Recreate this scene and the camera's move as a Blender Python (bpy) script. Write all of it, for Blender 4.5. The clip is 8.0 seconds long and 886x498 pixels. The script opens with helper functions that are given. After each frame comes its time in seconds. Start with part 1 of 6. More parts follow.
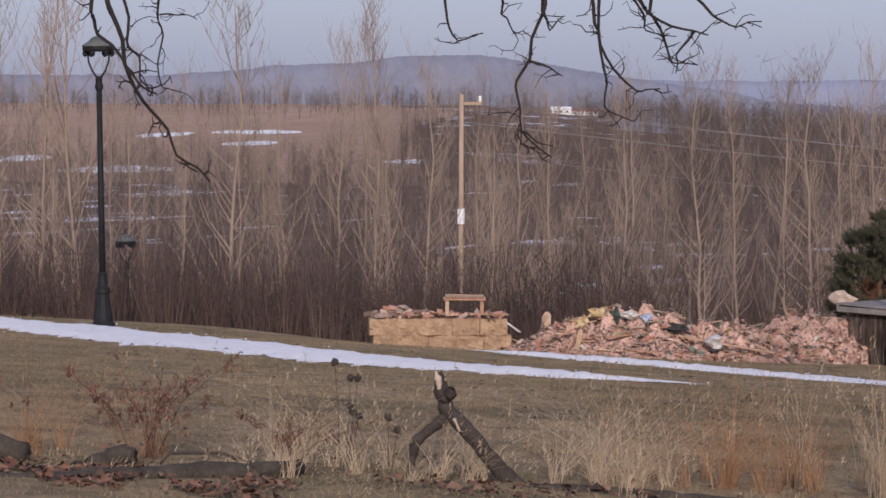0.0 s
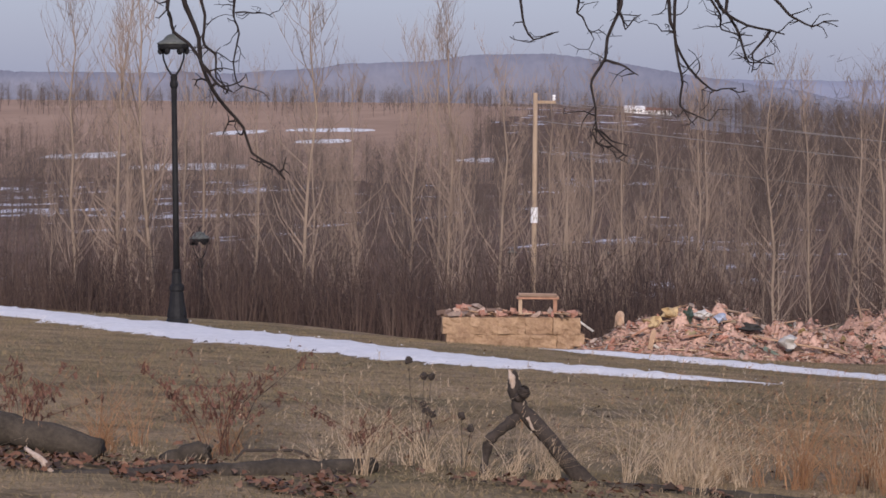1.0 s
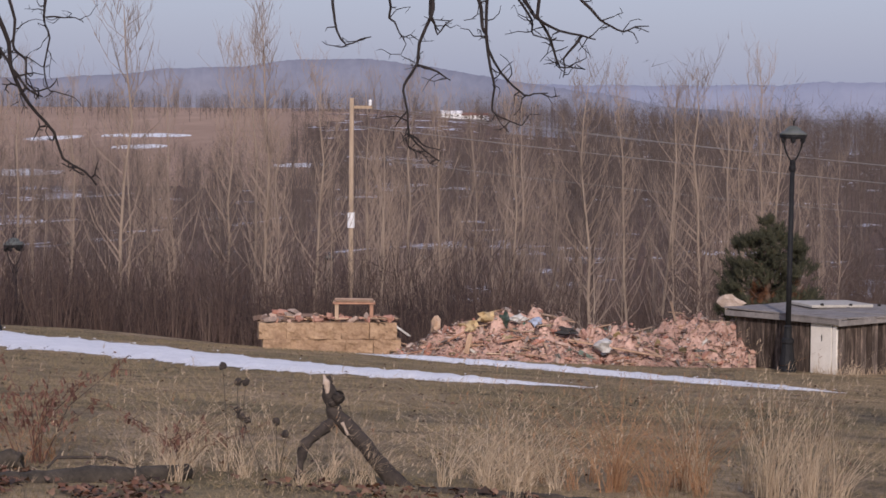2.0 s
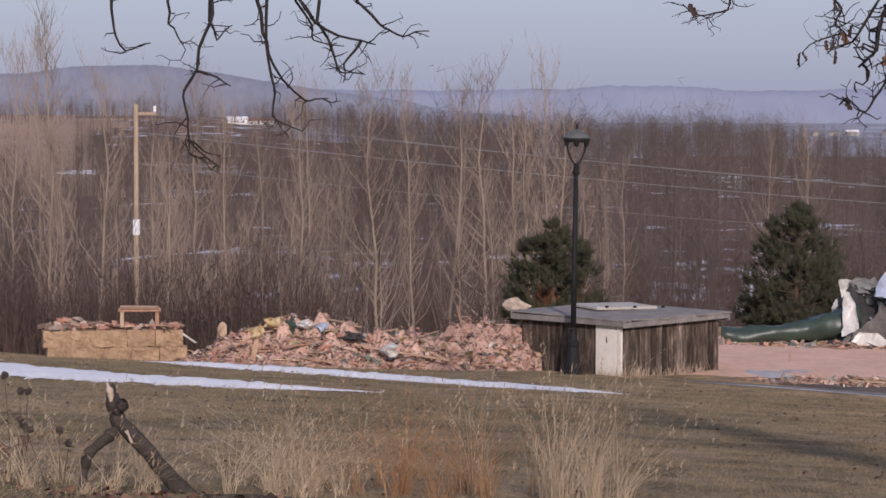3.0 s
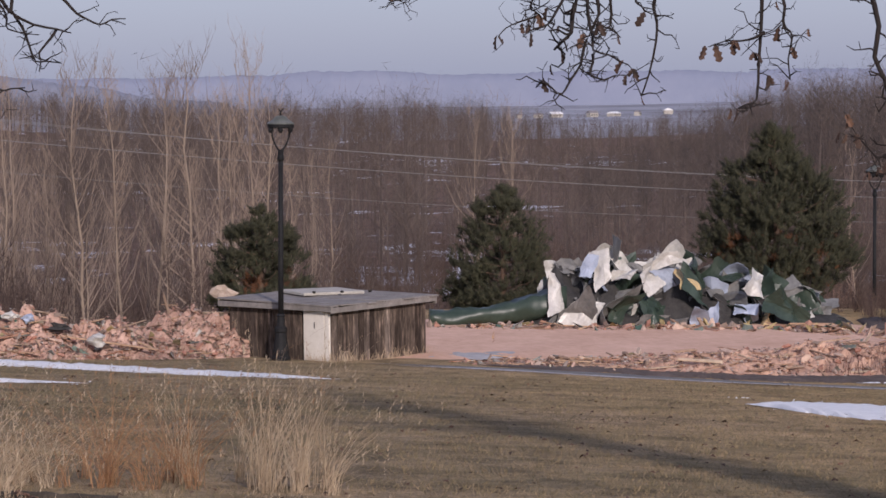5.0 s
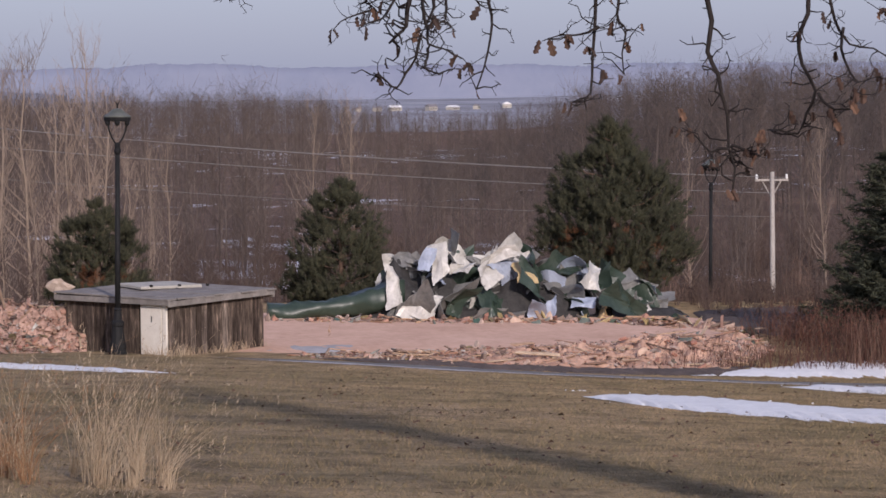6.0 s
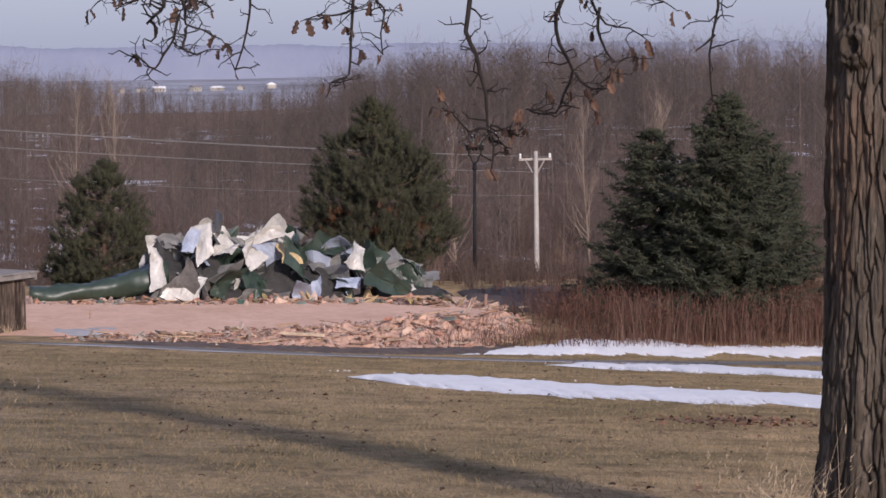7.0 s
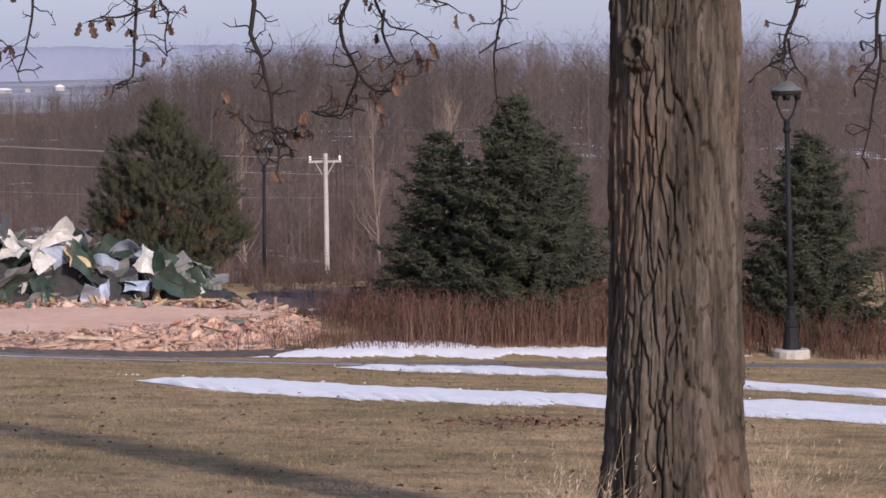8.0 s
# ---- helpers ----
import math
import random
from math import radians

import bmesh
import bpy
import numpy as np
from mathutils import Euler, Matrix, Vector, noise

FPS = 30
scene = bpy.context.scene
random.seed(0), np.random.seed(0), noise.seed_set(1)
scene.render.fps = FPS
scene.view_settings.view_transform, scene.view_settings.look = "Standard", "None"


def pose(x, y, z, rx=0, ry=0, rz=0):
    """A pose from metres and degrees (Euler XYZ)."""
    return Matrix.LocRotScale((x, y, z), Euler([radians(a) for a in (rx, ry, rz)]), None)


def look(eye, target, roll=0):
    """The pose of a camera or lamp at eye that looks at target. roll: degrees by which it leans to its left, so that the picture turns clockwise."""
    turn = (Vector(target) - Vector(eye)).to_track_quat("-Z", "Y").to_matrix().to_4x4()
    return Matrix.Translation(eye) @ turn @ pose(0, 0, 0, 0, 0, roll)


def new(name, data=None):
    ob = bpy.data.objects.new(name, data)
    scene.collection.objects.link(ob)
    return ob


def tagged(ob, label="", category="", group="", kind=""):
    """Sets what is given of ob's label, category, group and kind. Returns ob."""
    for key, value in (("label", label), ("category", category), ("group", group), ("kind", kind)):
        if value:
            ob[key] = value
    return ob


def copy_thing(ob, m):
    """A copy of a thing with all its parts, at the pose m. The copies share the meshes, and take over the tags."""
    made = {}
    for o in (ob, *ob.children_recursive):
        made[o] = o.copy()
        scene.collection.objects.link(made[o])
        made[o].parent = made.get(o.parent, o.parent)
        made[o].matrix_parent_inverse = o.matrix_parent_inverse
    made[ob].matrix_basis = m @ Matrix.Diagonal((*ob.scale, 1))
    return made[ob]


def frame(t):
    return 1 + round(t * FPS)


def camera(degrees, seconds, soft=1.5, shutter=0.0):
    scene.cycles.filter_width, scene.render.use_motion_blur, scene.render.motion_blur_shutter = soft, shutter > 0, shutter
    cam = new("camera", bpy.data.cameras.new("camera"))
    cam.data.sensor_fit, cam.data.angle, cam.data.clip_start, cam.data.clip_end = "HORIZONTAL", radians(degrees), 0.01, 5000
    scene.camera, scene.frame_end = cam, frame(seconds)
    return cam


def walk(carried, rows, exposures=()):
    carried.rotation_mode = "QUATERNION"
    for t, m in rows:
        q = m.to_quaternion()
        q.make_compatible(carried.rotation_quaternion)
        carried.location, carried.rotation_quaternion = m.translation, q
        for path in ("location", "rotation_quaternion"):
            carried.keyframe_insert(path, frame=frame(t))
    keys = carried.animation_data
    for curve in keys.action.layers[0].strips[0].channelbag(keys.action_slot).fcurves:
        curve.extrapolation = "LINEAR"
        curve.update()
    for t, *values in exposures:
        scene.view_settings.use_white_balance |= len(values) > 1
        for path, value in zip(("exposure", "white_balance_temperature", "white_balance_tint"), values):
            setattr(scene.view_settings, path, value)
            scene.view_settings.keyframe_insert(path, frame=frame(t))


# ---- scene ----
cam = camera(17.15, 8.0, soft=1.6)
# seconds, eye x y z, turn to the left, tilt, lean to the right
ROWS = [
    (0.0, -0.048, -0.003, 1.600, 7.854, -2.911, -0.290),
    (0.5, -0.049, -0.003, 1.600, 8.086, -2.863, -0.463),
    (1.0, -0.056, -0.005, 1.600, 9.277, -2.948, -0.457),
    (1.5, -0.050, -0.004, 1.600, 8.293, -2.807, -0.675),
    (2.0, -0.035, -0.002, 1.600, 5.715, -2.823, -0.434),
    (3.5, 0.000, 0.000, 1.600, -0.000, -2.655, 0.000),
    (4.0, 0.009, -0.000, 1.600, -1.458, -2.615, 0.209),
    (4.5, 0.016, -0.000, 1.600, -2.701, -2.814, 0.634),
    (6.0, 0.044, -0.003, 1.600, -7.261, -3.171, 0.555),
    (6.5, 0.055, -0.004, 1.600, -8.982, -3.035, 0.819),
    (7.0, 0.072, -0.007, 1.600, -11.828, -3.604, 0.704),
    (7.5, 0.088, -0.011, 1.600, -14.642, -3.338, 0.816),
    (8.0, 0.096, -0.013, 1.600, -15.916, -3.610, 0.684),
]
walk(cam, [(t, pose(x, y, z, 90 + tilt, 0, turn) @ pose(0, 0, 0, 0, 0, -lean)) for t, x, y, z, turn, tilt, lean in ROWS],
     [(0.0, 0.22, 5850, 20), (4.5, 0.22, 5850, 20), (6.5, 0.30, 5850, 20), (8.0, 0.58, 5850, 20)])

# ---- world, sun ----
SUN_FROM = Vector((0.19, -1.0, 0.41)).normalized()
world = bpy.data.worlds.new("winter_sky")
scene.world = world
world.use_nodes = True
wn = world.node_tree.nodes
sky = wn.new("ShaderNodeTexSky")
sky.sky_type = 'NISHITA'
sky.sun_disc = False
sky.sun_elevation = math.asin(SUN_FROM.z)
sky.sun_rotation = math.atan2(SUN_FROM.x, SUN_FROM.y)
sky.air_density, sky.dust_density, sky.ozone_density = 1.0, 1.6, 2.6
wn["Background"].inputs["Strength"].default_value = 0.123
veil = wn.new("ShaderNodeMix")
veil.data_type = 'RGBA'
veil.inputs[0].default_value = 0.62
veil.inputs[7].default_value = (2.8, 2.85, 3.6, 1)
world.node_tree.links.new(sky.outputs[0], veil.inputs[6])
world.node_tree.links.new(veil.outputs[2], wn["Background"].inputs[0])
sun_data = bpy.data.lights.new("sun", 'SUN')
sun_data.energy, sun_data.angle, sun_data.color = 2.9, radians(2.2), (1.0, 0.86, 0.70)
sun = new("sun", sun_data)
sun.matrix_world = look(SUN_FROM * 50, (0, 0, 0))


# ---- materials ----
class Nodes:
    """A small builder for node materials."""

    def __init__(self, name, rough=0.85, metal=0.0, spec=0.3):
        self.mat = bpy.data.materials.new(name)
        self.mat.use_nodes = True
        self.tree = self.mat.node_tree
        self.bsdf = self.tree.nodes["Principled BSDF"]
        self.bsdf.inputs["Roughness"].default_value = rough
        self.bsdf.inputs["Metallic"].default_value = metal
        self.bsdf.inputs["Specular IOR Level"].default_value = spec

    def add(self, kind, **values):
        node = self.tree.nodes.new(kind)
        for key, value in values.items():
            node.inputs[key].default_value = value
        return node

    def link(self, a, b):
        self.tree.links.new(a, b)

    def where(self, stretch=(1, 1, 1), obj=True):
        tc = self.add("ShaderNodeTexCoord")
        mp = self.add("ShaderNodeMapping", Scale=stretch)
        if obj:
            self.link(tc.outputs["Object"], mp.inputs[0])
        else:
            geo = self.add("ShaderNodeNewGeometry")
            self.link(geo.outputs["Position"], mp.inputs[0])
        return mp.outputs[0]

    def noise(self, scale, detail=4.0, rough=0.6, stretch=(1, 1, 1), obj=True):
        n = self.add("ShaderNodeTexNoise", Scale=scale, Detail=detail, Roughness=rough)
        self.link(self.where(stretch, obj), n.inputs["Vector"])
        return n.outputs["Fac"]

    def ramp(self, fac, *stops):
        r = self.add("ShaderNodeValToRGB")
        els = r.color_ramp.elements
        while len(els) < len(stops):
            els.new(0.5)
        for el, (pos, col) in zip(els, stops):
            el.position, el.color = pos, (*col, 1)
        self.link(fac, r.inputs[0])
        return r.outputs[0]

    def mix(self, fac, a, b, mode='MIX'):
        m = self.tree.nodes.new("ShaderNodeMix")
        m.data_type, m.blend_type = 'RGBA', mode
        for value, slot in ((fac, 0), (a, 6), (b, 7)):
            if isinstance(value, (int, float)):
                m.inputs[slot].default_value = value
            elif isinstance(value, tuple):
                m.inputs[slot].default_value = (*value, 1)
            else:
                self.link(value, m.inputs[slot])
        return m.outputs[2]

    def colour(self, c):
        if isinstance(c, tuple):
            self.bsdf.inputs["Base Color"].default_value = (*c, 1)
        else:
            self.link(c, self.bsdf.inputs["Base Color"])
        return self

    def bump(self, height, strength=0.4, distance=0.02):
        b = self.add("ShaderNodeBump", Strength=strength, Distance=distance)
        self.link(height, b.inputs["Height"])
        self.link(b.outputs[0], self.bsdf.inputs["Normal"])
        return self


def plain(name, dark, light, scale=6.0, rough=0.85, metal=0.0, bump=0.3, stretch=(1, 1, 1), spread=0.35, spec=0.3, obj=True, grain=5.0):
    """Two-tone material: broad patches times fine grain, and a hue that differs a little from piece to piece."""
    n = Nodes(name, rough, metal, spec)
    broad = n.noise(scale, 4, 0.6, stretch, obj)
    fine = n.noise(scale * grain, 5, 0.65, stretch, obj)
    both = n.mix(0.45, broad, fine)
    col = n.ramp(both, (0.5 - spread / 2, dark), (0.5 + spread / 2, light))
    n.colour(col)
    if bump:
        n.bump(fine, bump, 0.02)
    return n.mat


def varied(name, cols, scale=8.0, rough=0.8, metal=0.0, bump=0.3, island=False):
    """Like plain, with the base hue chosen piece by piece."""
    n = Nodes(name, rough, metal)
    if island:
        rnd = n.add("ShaderNodeNewGeometry").outputs["Random Per Island"]
    else:
        rnd = n.add("ShaderNodeObjectInfo").outputs["Random"]
    base = n.ramp(rnd, *[((i + 0.5) / len(cols), c) for i, c in enumerate(cols)])
    fine = n.noise(scale, 5, 0.65, (1, 1, 1), False)
    shade = n.ramp(fine, (0.25, (0.62, 0.6, 0.58)), (0.75, (1.15, 1.13, 1.1)))
    n.colour(n.mix(1.0, base, shade, 'MULTIPLY'))
    if bump:
        n.bump(fine, bump, 0.02)
    return n.mat


def lawn_material():
    n = Nodes("winter_lawn", 0.95, 0, 0.1)
    big = n.noise(0.22, 6, 0.65, (1, 0.8, 1), False)
    mid = n.noise(1.5, 6, 0.7, (1, 0.8, 1), False)
    fine = n.noise(18, 4, 0.7, (1, 1, 1), False)
    a = n.ramp(big, (0.34, (0.20, 0.165, 0.09)), (0.52, (0.32, 0.24, 0.142)), (0.68, (0.42, 0.31, 0.19)))
    b = n.ramp(mid, (0.36, (0.36, 0.36, 0.34)), (0.54, (1.0, 1.0, 1.0)), (0.70, (1.38, 1.30, 1.18)))
    c = n.ramp(fine, (0.3, (0.55, 0.55, 0.55)), (0.7, (1.25, 1.25, 1.25)))
    # dry is a sunlight tint in the lawn colour, warmer and brighter with x.
    geo = n.add("ShaderNodeNewGeometry")
    xyz = n.add("ShaderNodeSeparateXYZ")
    n.link(geo.outputs["Position"], xyz.inputs[0])
    dry = n.add("ShaderNodeMapRange", **{"From Min": 1.0, "From Max": 8.0})
    n.link(xyz.outputs["X"], dry.inputs["Value"])
    a = n.mix(dry.outputs[0], a, n.mix(1.0, a, (1.27, 1.19, 1.03), 'MULTIPLY'))
    n.colour(n.mix(0.8, n.mix(0.85, a, b, 'MULTIPLY'), c, 'MULTIPLY'))
    return n.bump(n.mix(0.5, mid, fine), 0.8, 0.06).mat


def valley_material():
    n = Nodes("valley_floor", 0.95, 0, 0.1)
    big = n.noise(0.012, 5, 0.6, (1, 0.6, 1), False)
    mid = n.noise(0.16, 5, 0.65, (1, 0.35, 1), False)
    a = n.ramp(mid, (0.3, (0.10, 0.065, 0.048)), (0.7, (0.21, 0.135, 0.095)))
    patch = n.ramp(n.mix(0.6, big, n.noise(0.11, 6, 0.7, (1, 0.3, 1), False)), (0.555, (0, 0, 0)), (0.585, (1, 1, 1)))
    n.colour(n.mix(patch, a, (0.72, 0.75, 0.82)))
    return n.mat


M_LAWN = lawn_material()
M_VALLEY = valley_material()
M_FIELD = plain("stubble_field", (0.29, 0.185, 0.115), (0.45, 0.30, 0.195), 0.02, obj=False, bump=0, stretch=(1, 0.2, 1))
M_SNOW = plain("old_snow", (0.66, 0.655, 0.64), (0.94, 0.925, 0.90), 2.4, 0.6, bump=1.0, spread=0.5, obj=False)
M_PAD = plain("brick_dust_slab", (0.50, 0.295, 0.195), (0.76, 0.51, 0.37), 0.7, 0.95, bump=0.4, spread=0.4, stretch=(1, 0.5, 1), obj=False, grain=9)
M_PATH = plain("wet_asphalt", (0.10, 0.092, 0.08), (0.20, 0.18, 0.155), 1.5, 0.7, obj=False)
M_SOIL = plain("dark_churned_soil", (0.05, 0.04, 0.034), (0.16, 0.12, 0.10), 3, 0.95, bump=1.0, obj=False, spread=0.4)
M_ICE = plain("thin_ice", (0.26, 0.24, 0.23), (0.50, 0.48, 0.47), 1.2, 0.8, obj=False)
M_POSTBLACK = plain("black_painted_iron", (0.007, 0.007, 0.008), (0.02, 0.02, 0.02), 9, 0.65, 0.0, spec=0.2)
M_COPPER = plain("weathered_green_metal", (0.075, 0.085, 0.075), (0.18, 0.185, 0.165), 7, 0.6, 0.3)
M_CONCRETE = plain("pale_concrete", (0.30, 0.28, 0.24), (0.50, 0.47, 0.41), 6)
M_POLE = plain("old_pole_wood", (0.26, 0.19, 0.12), (0.46, 0.35, 0.24), 3, stretch=(4, 4, 0.5))
M_POLEGREY = plain("grey_pole_wood", (0.28, 0.25, 0.215), (0.48, 0.44, 0.39), 3, stretch=(4, 4, 0.5))
M_WIRE = plain("aluminium_wire", (0.17, 0.16, 0.15), (0.27, 0.26, 0.25), 3, 0.5, bump=0)
M_WHITE = plain("white_plate", (0.74, 0.74, 0.72), (0.85, 0.85, 0.83), 5, 0.5)
M_POPLAR = plain("pale_poplar_bark", (0.17, 0.128, 0.093), (0.40, 0.315, 0.235), 1.5, 0.9, bump=0, stretch=(1, 1, 0.4), spread=0.5)
M_TWIGPALE = plain("pale_twigs", (0.19, 0.142, 0.108), (0.33, 0.255, 0.195), 0.5, 0.9, bump=0, obj=False)
M_BRUSH = varied("brown_brush", [(0.078, 0.051, 0.042), (0.115, 0.077, 0.06), (0.065, 0.045, 0.04), (0.15, 0.108, 0.082)], 0.3, 0.95, bump=0, island=True)
M_DARKBRUSH = varied("dark_shrub_stems", [(0.05, 0.034, 0.03), (0.075, 0.05, 0.042), (0.04, 0.028, 0.026)], 0.3, 0.95, bump=0, island=True)
# Snow-streaked fields, with distance haze put into the grey tint.
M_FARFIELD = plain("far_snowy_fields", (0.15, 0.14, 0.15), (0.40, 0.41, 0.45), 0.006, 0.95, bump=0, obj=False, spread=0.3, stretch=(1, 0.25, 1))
M_ROOFTILE = plain("grey_roof_tiles", (0.16, 0.15, 0.16), (0.28, 0.26, 0.27), 0.2, bump=0)
M_ROOFRED = plain("faded_red_roof", (0.26, 0.10, 0.08), (0.36, 0.17, 0.13), 0.2, bump=0)
M_WOODS = varied("bare_woods", [(0.10, 0.077, 0.067), (0.142, 0.11, 0.092), (0.082, 0.065, 0.059), (0.20, 0.16, 0.132)], 0.03, 0.95, bump=0, island=True)
# The hues of M_WOODS at about three quarters, a little greyer.
M_DARKWOODS = varied("bare_oak_woods", [(0.075, 0.062, 0.058), (0.105, 0.087, 0.078), (0.06, 0.05, 0.048), (0.15, 0.125, 0.11)], 0.03, 0.95, bump=0, island=True)
M_TANBRUSH = varied("tan_brush", [(0.20, 0.125, 0.088), (0.26, 0.165, 0.12), (0.15, 0.092, 0.066), (0.30, 0.20, 0.145)], 0.3, 0.95, bump=0, island=True)
# Aerial haze is put into the blue-grey base colours of both hills.
M_HAZEHILL = plain("wooded_hill", (0.125, 0.14, 0.19), (0.215, 0.228, 0.28), 0.02, 0.95, bump=0, stretch=(1, 1, 1), obj=False, spread=0.5)
M_HAZERIDGE = plain("far_wooded_hill", (0.175, 0.20, 0.275), (0.235, 0.255, 0.325), 0.008, 0.95, bump=0, obj=False, spread=0.5)


# ---- geometry helpers ----
def smooth(a, b, x):
    t = min(1.0, max(0.0, (x - a) / (b - a)))
    return t * t * (3 - 2 * t)


FALL_Y = (-60, 0, 20, 43, 48, 64, 75, 92)
FALL_Z = (-2.0, 0, 1.0, 2.42, 2.70, 2.92, 4.1, 5.2)


def lawn_height(x, y):
    fall = sum(float(np.interp(y + k, FALL_Y, FALL_Z)) for k in (-3, 0, 3)) / 3
    terrace = 0.65 * smooth(44, 49, y) * smooth(73, 64, y) * smooth(-11, -7, x)
    return -fall - 1.868 * math.tanh(x / 40) * (1 - terrace)


def brow(x):
    """How far out the lawn reaches before the hillside drops away."""
    return float(np.interp(x, (-40, -20, -11, -8, -3, -0.6, 3, 10, 16, 40), (45, 46, 47.3, 48.5, 51.5, 63, 73, 76, 82, 84)))


def ground_height(x, y):
    over = max(0.0, y - brow(x))
    slope = lawn_height(x, y) - 0.24 * over * over / (over + 4)
    if y < 60:
        return slope
    side = x / y
    valley = -10.5 - 5.5 * smooth(170, 600, y) + 12 * smooth(0.02, -0.14, side) * smooth(330, 1500, y) + 6 * smooth(0.12, 0.26, side) * smooth(150, 450, y)
    k = smooth(2.0, -2.0, slope - valley)
    return slope * (1 - k) + valley * k


def from_lists(name, verts, faces, mats, smooth_shade=False):
    me = bpy.data.meshes.new(name)
    me.from_pydata(verts, [], faces)
    for m in (mats if isinstance(mats, (list, tuple)) else [mats]):
        me.materials.append(m)
    if smooth_shade:
        me.polygons.foreach_set("use_smooth", [True] * len(me.polygons))
    me.update()
    return me


def thing(name, label, category, at=(0, 0, 0), turn=0, group="", kind=""):
    ob = new(name)
    ob.empty_display_size = 0.2
    ob.matrix_basis = pose(*at, 0, 0, turn)
    return tagged(ob, label, category, group, kind)


def part(name, bm, material, parent=None, label="", smooth_shade=False):
    me = bpy.data.meshes.new(name)
    bm.to_mesh(me)
    bm.free()
    for m in (material if isinstance(material, (list, tuple)) else [material]):
        me.materials.append(m)
    if smooth_shade:
        me.polygons.foreach_set("use_smooth", [True] * len(me.polygons))
    ob = new(name, me)
    if parent:
        ob.parent = parent
    return tagged(ob, label)


def part_lists(name, vf, material, parent=None, label="", smooth_shade=False):
    ob = new(name, from_lists(name, vf[0], vf[1], material, smooth_shade))
    if parent:
        ob.parent = parent
    return tagged(ob, label)


def box(bm, size, m=Matrix(), bevel=0.0):
    geo = bmesh.ops.create_cube(bm, size=1.0, matrix=m @ Matrix.Diagonal((*size, 1)))
    if bevel:
        edges = list({e for v in geo["verts"] for e in v.link_edges})
        bmesh.ops.bevel(bm, geom=edges, offset=bevel, segments=1, affect='EDGES')
    return bm


def lathe(bm, profile, sides=16, centre=(0, 0, 0), squash=1.0):
    """Turned solid from (radius, height) pairs."""
    rings = []
    for r, z in profile:
        rings.append([bm.verts.new((centre[0] + r * math.cos(2 * math.pi * k / sides), centre[1] + squash * r * math.sin(2 * math.pi * k / sides), centre[2] + z)) for k in range(sides)])
    for a, b in zip(rings, rings[1:]):
        for k in range(sides):
            bm.faces.new((a[k], a[(k + 1) % sides], b[(k + 1) % sides], b[k]))
    bm.faces.new(rings[0][::-1])
    bm.faces.new(rings[-1])
    return bm


def tube(vf, pts, radii, sides=5):
    """Adds a tapered tube along pts to the lists vf = (verts, faces)."""
    verts, faces = vf
    pts = [Vector(p) for p in pts]
    first = len(verts)
    n = len(pts)
    for i, p in enumerate(pts):
        d = (pts[min(i + 1, n - 1)] - pts[max(i - 1, 0)])
        d = d.normalized() if d.length > 1e-6 else Vector((0, 0, 1))
        u = d.orthogonal().normalized()
        if abs(d.z) < 0.9:
            u = d.cross(Vector((0, 0, 1))).normalized()
        w = d.cross(u)
        for k in range(sides):
            a = 2 * math.pi * k / sides
            verts.append(tuple(p + radii[i] * (u * math.cos(a) + w * math.sin(a))))
    for i in range(n - 1):
        for k in range(sides):
            a, b = first + i * sides, first + (i + 1) * sides
            faces.append((a + k, a + (k + 1) % sides, b + (k + 1) % sides, b + k))
    faces.append(tuple(first + k for k in range(sides))[::-1])
    faces.append(tuple(first + (n - 1) * sides + k for k in range(sides)))
    return vf


def spike(vf, p, q, r):
    """A three-sided thorn from p to q."""
    verts, faces = vf
    p, q = Vector(p), Vector(q)
    d = (q - p).normalized()
    u = d.orthogonal().normalized()
    w = d.cross(u)
    i = len(verts)
    for k in range(3):
        a = 2.0944 * k
        verts.append(tuple(p + r * (u * math.cos(a) + w * math.sin(a))))
    verts.append(tuple(q))
    faces.extend(((i, i + 1, i + 3), (i + 1, i + 2, i + 3), (i + 2, i, i + 3)))


def spikes_mesh(name, P, Q, R, material):
    """Many thorns as one mesh: arrays of feet, tips and foot radii."""
    n = len(P)
    D = Q - P
    D = D / np.maximum(np.linalg.norm(D, axis=1, keepdims=True), 1e-6)
    ref = np.where(np.abs(D[:, 2:3]) > 0.9, np.array([[1.0, 0, 0]]), np.array([[0, 0, 1.0]]))
    U = np.cross(D, ref)
    U /= np.linalg.norm(U, axis=1, keepdims=True)
    W = np.cross(D, U)
    V = np.empty((n, 4, 3))
    for k in range(3):
        a = 2.0944 * k
        V[:, k] = P + R[:, None] * (U * math.cos(a) + W * math.sin(a))
    V[:, 3] = Q
    base = np.arange(n)[:, None] * 4
    F = np.concatenate([base + np.array([[0, 1, 3]]), base + np.array([[1, 2, 3]]), base + np.array([[2, 0, 3]])], axis=1).reshape(-1)
    me = bpy.data.meshes.new(name)
    me.vertices.add(n * 4)
    me.vertices.foreach_set("co", V.reshape(-1))
    me.loops.add(n * 9)
    me.loops.foreach_set("vertex_index", F.astype(np.int32))
    me.polygons.add(n * 3)
    me.polygons.foreach_set("loop_start", np.arange(0, n * 9, 3, dtype=np.int32))
    me.materials.append(material)
    me.update(calc_edges=True)
    me.validate()
    return me


def on_ground(x, y, dz=0.0):
    return (x, y, ground_height(x, y) + dz)


